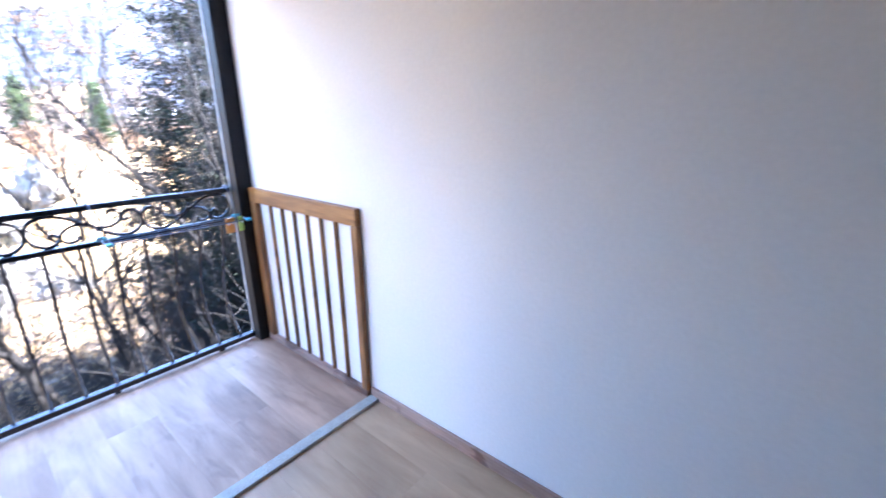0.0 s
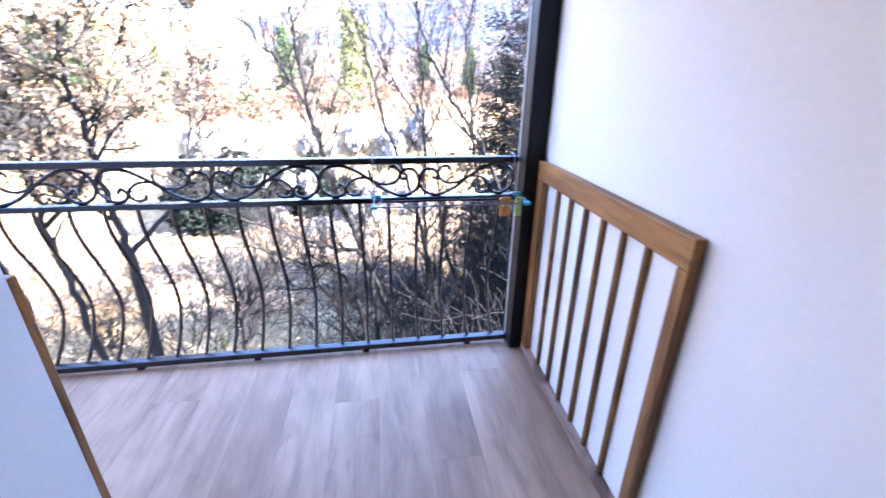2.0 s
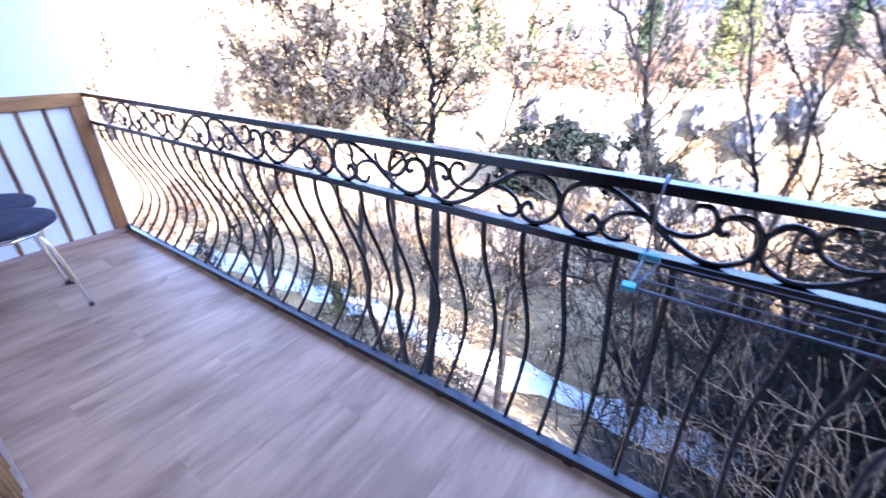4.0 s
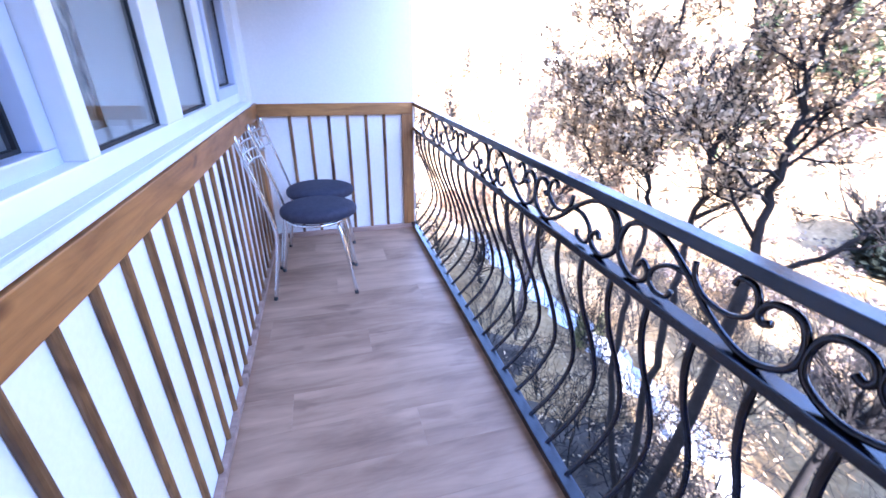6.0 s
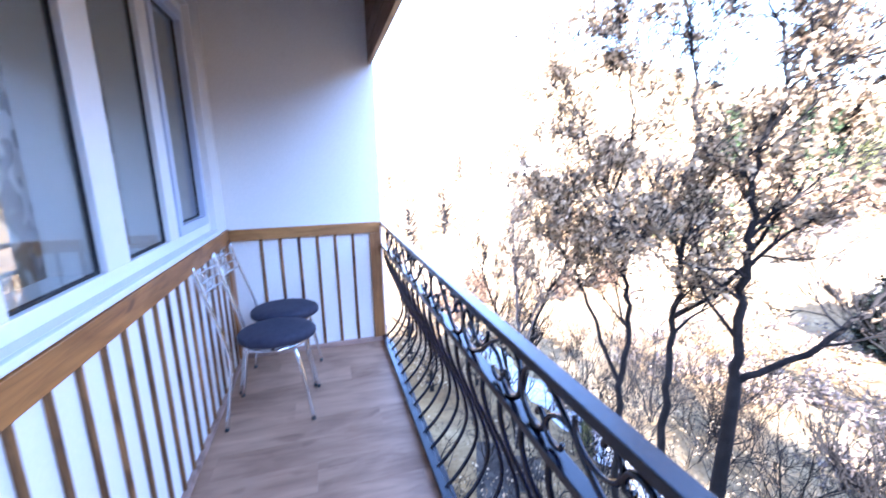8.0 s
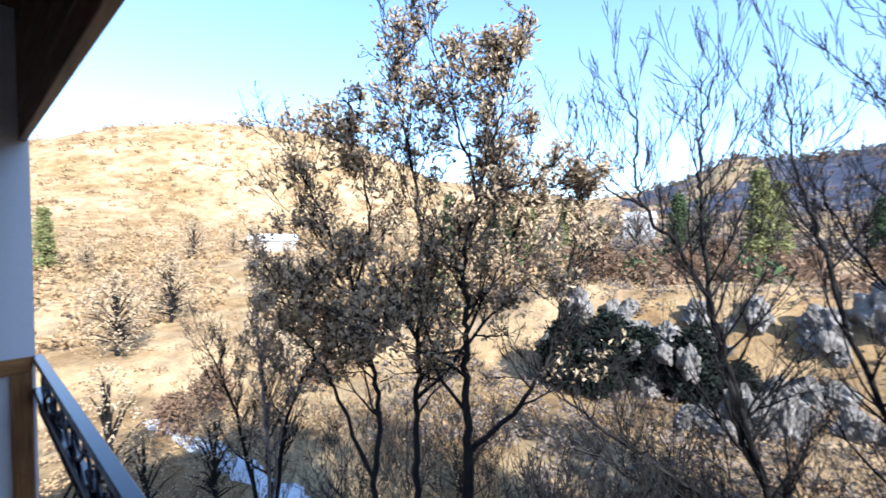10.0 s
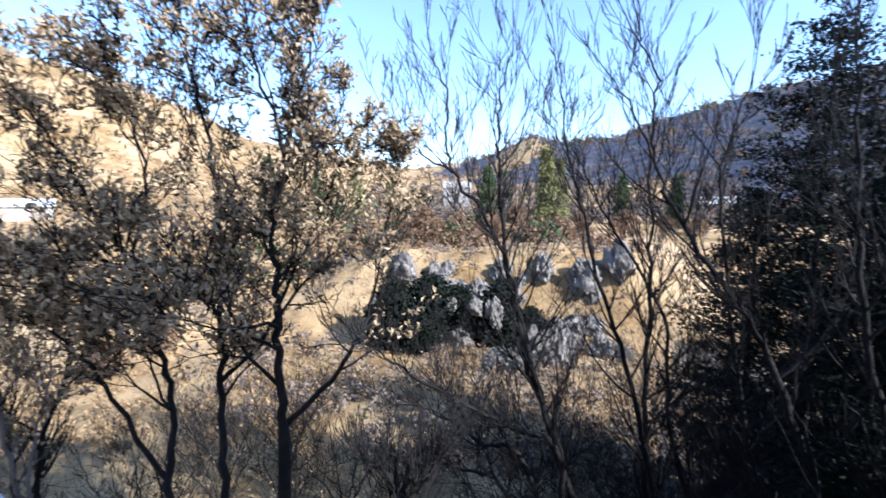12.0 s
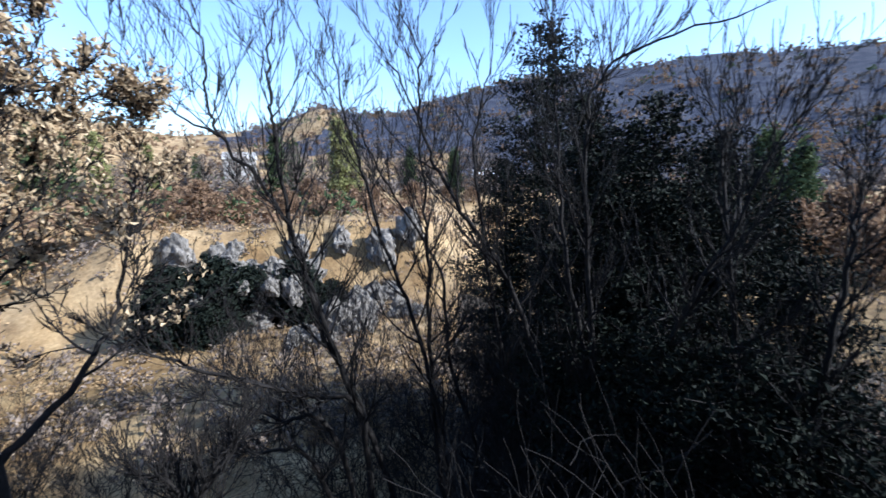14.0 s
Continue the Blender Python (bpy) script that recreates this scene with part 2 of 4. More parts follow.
GROUND = ground_material()
# Forest cover whose bluish dark colour carries the shade of the mountain side.
SHADED_FOREST = speckled("shaded_blue_forest", (0.026, 0.033, 0.055), (0.085, 0.088, 0.11), 0.12, 0.95, 0.9, 1.5, 8, 0.1)
# Mottled dark ground; the shade lying on it is part of the colour.
SHADE_GROUND = speckled("shade_dark_ground", (0.03, 0.026, 0.022), (0.12, 0.10, 0.078), 1.6, 0.9, 0.8, 0.04, 8, 0.2)
ROCK = speckled("pale_limestone", (0.07, 0.063, 0.055), (0.30, 0.275, 0.24), 1.1, 0.9, 0.8, 0.12)
CONC_PATH = speckled("pale_stream_gravel", (0.40, 0.42, 0.44), (0.62, 0.63, 0.64), 0.8, 0.75, 0.4, 0.03)


# ---- mesh helpers ----
def part(name, bm, material, parent=None, label="", smooth=False):
    me = bpy.data.meshes.new(name)
    bm.to_mesh(me)
    bm.free()
    return mesh_part(name, me, material, parent, label, smooth)


def mesh_part(name, me, material, parent=None, label="", smooth=False):
    me.materials.append(material)
    if smooth:
        me.polygons.foreach_set("use_smooth", [True] * len(me.polygons))
    ob = new(name, me)
    if parent:
        ob.parent = parent
    if label:
        ob["label"] = label
    return ob


def box(bm, x0, x1, y0, y1, z0, z1, bevel=0.0):
    made = bmesh.ops.create_cube(bm, size=1.0, matrix=Matrix.Translation(((x0 + x1) / 2, (y0 + y1) / 2, (z0 + z1) / 2))
                                 @ Matrix.Diagonal((x1 - x0, y1 - y0, z1 - z0, 1)))
    if bevel:
        edges = list({e for v in made["verts"] for e in v.link_edges})
        bmesh.ops.bevel(bm, geom=edges, offset=bevel, segments=2, affect="EDGES", profile=0.6)
    return bm


def block(name, dims, material, parent=None, label="", bevel=0.0):
    return part(name, box(bmesh.new(), *dims, bevel), material, parent, label)


def thing(name, label, category, group="", at=(0, 0, 0), kind=""):
    ob = new(name)
    ob.location = at
    ob.empty_display_size = 0.1
    return tagged(ob, label, category, group, kind)


def structure(ob, label, category):
    return tagged(ob, label, category, kind="structure")


def tube(V, F, pts, radii, sides=6, cap=True):
    """Adds a tube along a line of points to lists of corners and faces."""
    start, n = len(V), len(pts)
    side = None
    for i, p in enumerate(pts):
        d = (pts[min(i + 1, n - 1)] - pts[max(i - 1, 0)]).normalized()
        if side is None:
            side = d.orthogonal().normalized()
        side = (side - d * side.dot(d)).normalized()
        up = d.cross(side)
        r = radii[i] if hasattr(radii, "__len__") else radii
        for k in range(sides):
            a = 2 * math.pi * k / sides
            V.append(p + (side * math.cos(a) + up * math.sin(a)) * r)
    for i in range(n - 1):
        for k in range(sides):
            a, b = start + i * sides + k, start + i * sides + (k + 1) % sides
            F.append((a, b, b + sides, a + sides))
    if cap:
        F.append(tuple(range(start + sides - 1, start - 1, -1)))
        F.append(tuple(range(start + (n - 1) * sides, start + n * sides)))


def from_lists(name, V, F, material, parent=None, label="", smooth=True):
    me = bpy.data.meshes.new(name)
    me.from_pydata(V, [], F)
    return mesh_part(name, me, material, parent, label, smooth)


def pipe(name, pts, radii, material, parent=None, label="", sides=8):
    V, F = [], []
    tube(V, F, [Vector(p) for p in pts], radii, sides)
    return from_lists(name, V, F, material, parent, label)


# ---- structure of the house ----
L, W = 4.175, 1.06  # balcony length along y, floor width along x
DOOR = 1.317  # width of the opening between room and balcony
GROUND_Z = -5.2

structure(block("wall_south", (-4.0, 1.07, -0.22, 0.0, GROUND_Z - 1.5, 2.780), WHITE_PLASTER), "white plastered wall running from room onto balcony", "wall")
structure(block("wall_north", (-4.0, 1.07, L, L + 0.22, GROUND_Z - 1.5, 2.780), WHITE_PLASTER), "white plastered end wall of the balcony", "wall")
structure(block("wall_west", (-4.22, -4.0, -0.22, L + 0.22, GROUND_Z - 1.5, 2.780), ROOM_PLASTER), "plain plastered back wall of the room", "wall")
WIN = (1.44, 3.94, 1.0, 2.32)  # window opening along y and z
bm = bmesh.new()
box(bm, -0.28, -0.016, DOOR, WIN[0], -0.2, 2.780)
box(bm, -0.28, -0.016, WIN[0], L, -0.2, WIN[2])
box(bm, -0.28, -0.016, WIN[0], L, WIN[3], 2.780)
box(bm, -0.28, -0.016, WIN[1], L, WIN[2], WIN[3])
box(bm, -0.28, -0.016, 0.0, DOOR, 2.15, 2.780)
structure(part("wall_east", bm, WHITE_PLASTER), "white plastered house wall with window and doorway", "wall")
structure(block("wall_lower", (-0.28, -0.03, 0.0, L, GROUND_Z - 1.5, -0.2), CONCRETE), "grey rendered wall of the storey below", "wall")
bm = bmesh.new()
nb = 12
for i in range(nb):
    x0 = -0.025 + i * (1.085 / nb)
    box(bm, x0 + 0.002, x0 + 1.085 / nb - 0.002, -0.2, L + 0.2, 2.785, 2.810)
box(bm, -4.2, 1.07, -0.2, L + 0.2, 2.812, 2.880)
structure(part("ceiling", bm, CEIL_WOOD), "dark brown boarded wooden ceiling over the balcony", "ceiling")
structure(block("ceiling_room", (-4.0, -0.28, 0.0, L, 2.720, 2.780), ROOM_PLASTER), "plain plastered ceiling of the room", "ceiling")
bm = bmesh.new()
for eave, z in ((1.09, 2.884), (-5.0, 2.884)):
    bm.faces.new([bm.verts.new(p) for p in ((-1.9, -17.0, 4.520), (-1.9, L + 0.25, 4.520), (eave, L + 0.25, z), (eave, -17.0, z))])
bmesh.ops.solidify(bm, geom=bm.faces[:], thickness=0.04)
structure(part("roof", bm, ROOF_METAL), "brown sheet metal pitched roof of the house", "roof")
structure(block("wall_neighbour", (-4.22, 1.04, -16.8, -0.23, GROUND_Z - 1.5, 2.880), CONCRETE), "grey rendered rest of the house", "wall")
# Added block, out of view: its height and span put the leafy tree in shade.
structure(block("wall_upper", (-3.6, 0.98, -7.6, -2.6, 2.940, 9.0), CONCRETE), "unseen grey block added to shade the leafy tree", "wall")
for y in (-16.7, L + 0.21):
    bm = bmesh.new()
    bm.faces.new([bm.verts.new(p) for p in ((-4.2, y, 2.880), (1.0, y, 2.880), (-1.9, y, 4.470))])
    bmesh.ops.solidify(bm, geom=bm.faces[:], thickness=0.05)
    structure(part("wall_gable", bm, CONCRETE), "grey rendered gable under the roof", "wall")
header = thing("trim", "dark brown boarded beam along the balcony edge", "beam", kind="structure")
for i in range(6):
    z0 = 2.10 + i * 0.115
    block("board", (1.03, 1.062, 0.0, L, z0, z0 + 0.112), CEIL_WOOD, header, bevel=0.004)
structure(block("ceiling_beam", (-0.025, 1.03, L - 0.42, L - 0.30, 2.660, 2.783), CEIL_WOOD, bevel=0.006), "dark wooden cross beam under the ceiling", "beam")

floor = structure(block("floor", (0.045, W + 0.03, 0.0, L, -0.16, -0.012), CONCRETE), "balcony floor of grey brown laminate planks", "floor")
structure(block("floor_edge", (-0.27, 0.0445, DOOR, L, -0.16, -0.012), CONCRETE), "screed under the balcony planks", "floor")
floor_room = structure(block("floor_room", (-4.0, 0.044, 0.0, L, -0.17, -0.0125), CONCRETE), "room floor of beige laminate", "floor")
structure(block("floor_slab_edge", (W + 0.03, W + 0.045, 0.0, L, -0.2, -0.008), IRON), "black metal edge of the balcony slab", "floor")
structure(block("threshold", (-0.038, 0.018, 0.0, DOOR, -0.01, 0.014), STEEL, bevel=0.005), "pale aluminium threshold strip in the doorway", "threshold")
structure(block("baseboard", (-4.0, 0.018, 0.0, 0.016, -0.01, 0.055), SKIRT, bevel=0.005), "pale wood look skirting along the room wall", "baseboard")

# ---- pine battening on the walls ----
def half_round(height, width=0.022, depth=0.015):
    bm = bmesh.new()
    prof = [(-width / 2, 0)] + [(-width / 2 * math.cos(a), depth * (0.35 + 0.65 * math.sin(a))) for a in [k * math.pi / 6 for k in range(7)]] + [(width / 2, 0)]
    low = [bm.verts.new((x, y, 0)) for x, y in prof]
    high = [bm.verts.new((x, y, height)) for x, y in prof]
    for i in range(len(prof) - 1):
        bm.faces.new((low[i + 1], low[i], high[i], high[i + 1]))
    bm.faces.new(high)
    bm.faces.new(low[::-1])
    me = bpy.data.meshes.new("batten")
    bm.to_mesh(me)
    bm.free()
    me.materials.append(BATTEN_WOOD)
    return me


BATTEN = half_round(0.847)
SIDE_BATTEN = half_round(0.836)


def battens(panel, spots, turn, mesh=BATTEN, z=0.036):
    for x, y in spots:
        o = new("batten", mesh)
        o.parent = panel
        o.matrix_local = pose(x, y, z, 0, 0, turn + random.uniform(-0.6, 0.6))


side = thing("batten_panel", "stained pine batten panel on the white house wall", "wall panel", "battened panels")
block("cap_board", (-0.015, 0.006, DOOR, L, 0.877, 0.970), OAK_Y, side, bevel=0.004)
block("end_post", (-0.015, 0.006, DOOR, DOOR + 0.07, 0.036, 0.876), OAK_Z, side, bevel=0.004)
block("corner_post", (-0.015, 0.006, L - 0.10, L - 0.001, 0.036, 0.876), OAK_Z, side, bevel=0.004)
battens(side, [(-0.015, 1.730 + i * 0.1335) for i in range(-2, 18)], -90, SIDE_BATTEN)
far = thing("batten_panel", "stained pine batten panel on the white end wall", "wall panel", "battened panels")
block("cap_board", (0.005, W - 0.005, L - 0.028, L - 0.001, 0.884, 0.965), OAK_X, far, bevel=0.004)
block("corner_post", (0.972, W - 0.005, L - 0.028, L - 0.001, 0.036, 0.883), OAK_Z, far, bevel=0.004)
battens(far, [(0.200 + i * 0.1293, L - 0.001) for i in range(6)], 180)
near = thing("batten_panel", "stained pine batten panel beside the black corner post", "wall panel", "battened panels")
block("cap_board", (0.026, 0.974, 0.001, 0.03, 0.884, 0.965), OAK_X, near, bevel=0.004)
block("end_post", (0.026, 0.066, 0.001, 0.03, 0.036, 0.883), OAK_Z, near, bevel=0.004)
block("corner_post", (0.912, 0.974, 0.001, 0.03, 0.036, 0.883), OAK_Z, near, bevel=0.004)
battens(near, [(0.205 + i * 0.1176, 0.001) for i in range(6)], 0)

for name, dims, mat in (("baseboard_side", (-0.015, 0.008, DOOR, L - 0.03, 0.001, 0.035), SKIRT), ("baseboard_far", (-0.015, W - 0.005, L - 0.029, L - 0.001, 0.001, 0.035), SKIRT),
                        ("baseboard_near", (0.026, 0.974, 0.001, 0.031, 0.001, 0.035), SKIRT)):
    structure(block(name, dims, mat, bevel=0.003), "pinkish wood look skirting under the battens", "baseboard")

# ---- window in the house wall ----
win = thing("window_1", "white plastic window of four lights with lace behind", "window", kind="structure")
XF0, XF1 = -0.115, -0.055  # glazing back and frame front
XB = -0.222  # frame back
y0, y1, z0, z1 = WIN[0], WIN[1], 1.0, WIN[3]
block("frame_bottom", (XB, XF1, y0, y1, z0, z0 + 0.05), PVC, win, bevel=0.005)
block("frame_top", (XB, XF1, y0, y1, z1 - 0.06, z1), PVC, win, bevel=0.005)
block("frame_side", (XB, XF1, y0, y0 + 0.06, z0 + 0.05, z1 - 0.06), PVC, win, bevel=0.005)
block("frame_side", (XB, XF1, y1 - 0.06, y1, z0 + 0.05, z1 - 0.06), PVC, win, bevel=0.005)
lights = [(y0 + 0.06, 2.085, True), (2.143, 2.606, False), (2.779, 3.217, False), (3.335, y1 - 0.06, True)]
for a, b in ((2.085, 2.143), (2.606, 2.779), (3.217, 3.335)):
    block("mullion", (XB, XF1 + 0.004, a, b, z0 + 0.05, z1 - 0.06), PVC, win, bevel=0.005)


def ring(bm, x0, x1, a, b, c, d, w, bevel=0.004):
    box(bm, x0, x1, a, b, c, c + w, bevel)
    box(bm, x0, x1, a, b, d - w, d, bevel)
    box(bm, x0, x1, a, a + w, c + w, d - w, bevel)
    box(bm, x0, x1, b - w, b, c + w, d - w, bevel)
    return bm


for a, b, sash in lights:
    back = 0.0
    c, d = z0 + 0.05, z1 - 0.06
    holder = win
    if sash:
        back = 0.052 if a < 2 else 0.0
        c -= 0.024 if a < 2 else 0.0
        holder = part("sash", ring(bmesh.new(), XF0 + 0.005 - back, XF1 + 0.014 - back, a + 0.004, b - 0.004, c + 0.004, d - 0.004, 0.052), SHADED_PVC, win)
        a, b, c, d = a + 0.056, b - 0.056, c + 0.056, d - 0.056
    part("gasket", ring(bmesh.new(), XF0 + 0.024 - back, XF0 + 0.040 - back, a, b, c, d, 0.008, 0), GASKET, holder, "black rubber gasket")
    pane = block("pane", (XF0 + 0.030 - back, XF0 + 0.036 - back, a + 0.006, b - 0.006, c + 0.006, d - 0.006), GLASS, holder, "clear glass pane")
    pane.visible_shadow = False
structure(block("window_sill", (-0.27, 0.002, y0 - 0.02, y1 + 0.02, 0.973, 0.999), SILL_PAINT, bevel=0.006), "white painted outer window sill, slightly chipped", "window sill")
structure(block("window_sill_inner", (-0.46, -0.281, y0 - 0.05, y1 + 0.05, 0.93, 0.96), OAK_Y, bevel=0.006), "brown wooden inner window sill", "window sill")


def curtain(y_from, y_to, z_from, z_to, x):
    nu, nv = 120, 12
    V, F = [], []
    for j in range(nv + 1):
        for i in range(nu + 1):
            u = i / nu
            V.append((x + 0.014 * math.sin(u * 60 + 0.8 * math.sin(u * 23)) * (0.6 + 0.4 * j / nv), y_from + u * (y_to - y_from), z_to + (z_from - z_to) * j / nv))
    for j in range(nv):
        for i in range(nu):
            a = j * (nu + 1) + i
            F.append((a, a + 1, a + nu + 2, a + nu + 1))
    return from_lists("lace_curtain", V, F, LACE)


tagged(curtain(1.41, 3.95, 1.005, 2.40, -0.255), "cream patterned lace curtain hanging behind the window", "curtain")

# ---- iron railing ----
RX = 1.076
rail = thing("railing", "black wrought iron balcony railing with scrolls and bellied bars", "railing")
block("top_rail", (RX - 0.019, RX + 0.022, 0.093, L - 0.002, 0.939, 0.966), IRON, rail, bevel=0.003)
block("middle_rail", (RX - 0.02, RX + 0.02, 0.093, L - 0.002, 0.768, 0.792), IRON, rail, bevel=0.003)
block("bottom_rail", (1.03, 1.07, 0.093, L - 0.002, 0.018, 0.047), IRON, rail, bevel=0.003)
for k in range(8):
    block("rail_foot", (1.038, 1.062, 0.28 + k * 0.52, 0.31 + k * 0.52, -0.002, 0.018), IRON, rail)


def smooth_line(pts, steps=5):
    pts = [Vector(p) for p in pts]
    out = []
    for i in range(len(pts) - 1):
        a, b, c, d = pts[max(i - 1, 0)], pts[i], pts[i + 1], pts[min(i + 2, len(pts) - 1)]
        for k in range(steps):
            t = k / steps
            out.append(0.5 * ((2 * b) + (c - a) * t + (2 * a - 5 * b + 4 * c - d) * t * t + (3 * b - a - 3 * c + d) * t ** 3))
    return out + [pts[-1]]


BELLY = smooth_line([(0, 0, 0.775), (0, 0, 0.70), (0.025, 0, 0.60), (0.078, 0, 0.47), (0.118, 0, 0.34), (0.118, 0, 0.235), (0.060, 0, 0.125), (-0.024, 0, 0.036)], 4)
V, F = [], []
tube(V, F, BELLY, 0.0082, 7)
bar_mesh = bpy.data.meshes.new("baluster")
bar_mesh.from_pydata(V, [], F)
bar_mesh.materials.append(IRON)
bar_mesh.polygons.foreach_set("use_smooth", [True] * len(bar_mesh.polygons))
for i in range(32):
    o = new("baluster", bar_mesh)
    o.parent = rail
    o.location = (RX, 0.166 + i * 0.1275, 0)

# one half of the scroll pattern, along u from joint to joint and v from middle to top rail
MAIN = [(.17, .27), (.20, .40), (.25, .25), (.215, .06), (.125, .015), (.03, .22), (.005, .54), (.05, .86), (.16, .985), (.30, .92),
        (.465, .62), (.61, .27), (.755, .04), (.865, .015), (.965, .19), (.995, .46), (.97, .76), (.91, .86), (.84, .81), (.81, .65), (.83, .54), (.865, .59)]
LOWER = [(.475, .60), (.36, .57), (.277, .38), (.268, .16), (.32, .04), (.39, .08), (.41, .21)]
UPPER = [(.495, .84), (.51, .62), (.575, .43), (.685, .38), (.775, .51), (.80, .73), (.765, .92), (.70, .92), (.69, .81)]
PITCH = 0.43


def scroll_mesh(mirror):
    V, F = [], []
    for line, r in ((MAIN, 0.0074), (LOWER, 0.0062), (UPPER, 0.0062)):
        pts = [(0, PITCH * (u if mirror else 1 - u), 0.797 + v * 0.137) for u, v in line]
        tube(V, F, smooth_line(pts, 4), r, 6)
    me = bpy.data.meshes.new("scroll")
    me.from_pydata(V, [], F)
    me.materials.append(IRON)
    me.polygons.foreach_set("use_smooth", [True] * len(me.polygons))
    return me


SCROLLS = (scroll_mesh(True), scroll_mesh(False))
for k in range(9):
    o = new("scroll", SCROLLS[k % 2])
    o.parent = rail
    o.location = (RX, 0.106 + k * PITCH, 0)
post = block("corner_post", (0.975, 1.055, 0.001, 0.088, 0.001, 2.099), BLACK_PAINT, bevel=0.004)
tagged(post, "black painted square steel corner post of the balcony", "post")
post2 = block("edge_strip", (1.056, 1.075, 0.001, 0.09, 0.001, 2.099), CONCRETE)
structure(post2, "pale outer edge strip beside the post", "trim")

# ---- two chrome chairs ----
def chair():
    """A chair that faces +x, its origin on the floor under the seat."""
    c = thing("chair", "chrome tube chair with round navy padded seat", "chair", "chairs on the balcony")
    bm = bmesh.new()
    bmesh.ops.create_uvsphere(bm, u_segments=36, v_segments=16, radius=1.0)
    for v in bm.verts:
        x, y, z = v.co
        r = math.hypot(x, y)
        sq = 1.0 if r < 1e-6 else r ** 0.45 / r
        v.co = (x * sq * 0.212 + 0.046, y * sq * (0.178 - 0.012 * x), (abs(z) ** 0.75) * (1 if z > 0 else -1) * 0.042 + 0.466)
    part("seat", bm, FABRIC, c, "navy padded seat", True)
    pipe("seat_ring", smooth_line([(0.035 + 0.165 * math.cos(a), 0.16 * math.sin(a), 0.424) for a in [k * math.pi / 10 for k in range(21)]], 2), 0.008, CHROME, c)
    for s in (1, -1):
        leg = pipe("front_leg", smooth_line([(0.15, 0.13 * s, 0.41), (0.17, 0.15 * s, 0.36), (0.20, 0.168 * s, 0.18), (0.222, 0.178 * s, 0.012)], 4), 0.0105, CHROME, c)
        pipe("foot_cap", [(0.2215, 0.1778 * s, 0.02), (0.223, 0.1785 * s, 0.0)], 0.0113, RUBBER, leg)
        leg = pipe("back_upright", smooth_line([(-0.225, 0.175 * s, 0.012), (-0.198, 0.17 * s, 0.16), (-0.172, 0.165 * s, 0.34), (-0.175, 0.165 * s, 0.46),
                                       (-0.215, 0.16 * s, 0.62), (-0.262, 0.155 * s, 0.78), (-0.292, 0.15 * s, 0.905)], 5), 0.0105, CHROME, c)
        pipe("foot_cap", [(-0.2235, 0.175 * s, 0.02), (-0.227, 0.1755 * s, 0.0)], 0.0113, RUBBER, leg)
    for x, z, dip in ((-0.277, 0.845, 0.02), (-0.265, 0.795, 0.022), (-0.25, 0.745, 0.022)):
        pipe("back_rung", smooth_line([(x, -0.155, z), (x - dip, -0.07, z), (x - dip, 0.07, z), (x, 0.155, z)], 4), 0.006, CHROME, c)
    for y in (-0.06, 0.0, 0.06):
        pipe("back_stay", smooth_line([(-0.312, y, 0.87), (-0.295, y, 0.80), (-0.268, y, 0.725)], 3), 0.005, CHROME, c)
    return c


c1 = chair()
c1.matrix_basis = pose(0.301, 3.40, 0, 0, 0, -4.0)
copy_thing(c1, pose(0.3125, 3.78, 0, 0, 0, -6.0))

# ---- laundry rack and pegs hung on the railing ----
rack = thing("drying_rack", "small wire laundry rack hooked on the railing", "drying rack")
for y in (0.115, 0.735):
    pipe("arm", smooth_line([(1.104, y, 0.938), (1.102, y, 0.969), (1.076, y, 0.977), (1.04, y, 0.958), (1.012, y, 0.85), (1.0, y, 0.814), (0.84, y, 0.814)], 4), 0.0030, WIRE, rack)
    pipe("arm", [(1.012, y - 0.03, 0.801), (0.85, y - 0.012, 0.814)], 0.0034, WIRE, rack)
    block("clip", (0.831, 0.855, y - 0.013, y + 0.013, 0.807, 0.820), PLASTIC_BLUE, rack, "pale blue plastic corner clip", 0.003)
    block("clip", (0.998, 1.014, y - 0.03, y + 0.012, 0.801, 0.819), PLASTIC_BLUE, rack, "pale blue plastic corner clip", 0.003)
for i, r in enumerate((0.0030, 0.0016, 0.0016, 0.0016)):
    pipe("line", [(0.842 + i * 0.045, 0.10, 0.814), (0.842 + i * 0.045, 0.745, 0.814)], r, WIRE, rack)


def peg(mat, label, at):
    p = thing("clothes_peg", label, "clothes peg", "pegs on the laundry rack", at)
    for s in (-1, 1):
        block("jaw", (-0.006, 0.006, s * 0.0065 - 0.005, s * 0.0065 + 0.005, -0.07, 0.012), mat, p, bevel=0.003)
    pipe("spring", [(-0.008, 0, -0.02), (0.008, 0, -0.02)], 0.006, CHROME, p)


peg(PLASTIC_ORANGE, "orange plastic clothes peg on the rack wire", (0.887, 0.205, 0.817))
peg(PLASTIC_ORANGE, "orange plastic clothes peg on the rack wire", (0.887, 0.182, 0.817))
peg(PLASTIC_GREEN, "light green plastic clothes peg on the rack wire", (0.887, 0.136, 0.817))

# ---- floor planks ----
def planks(parent, x0, x1, y0, y1, width, length, mat, shift):
    y = y0
    row = 0
    while y < y1 - 0.01:
        yb = min(y + width, y1)
        x = x0 - (row * shift) % length
        while x < x1 - 0.01:
            a, b = max(x, x0), min(x + length, x1)
            bm = box(bmesh.new(), a + 0.0001, b - 0.0001, y + 0.0001, yb - 0.0001, -0.0115, 0.0)
            bmesh.ops.bevel(bm, geom=[e for e in bm.edges if all(v.co.z > -0.001 for v in e.verts)], offset=0.0003, segments=1, affect="EDGES")
            part("plank", bm, mat, parent)
            x += length
        y = yb
        row += 1


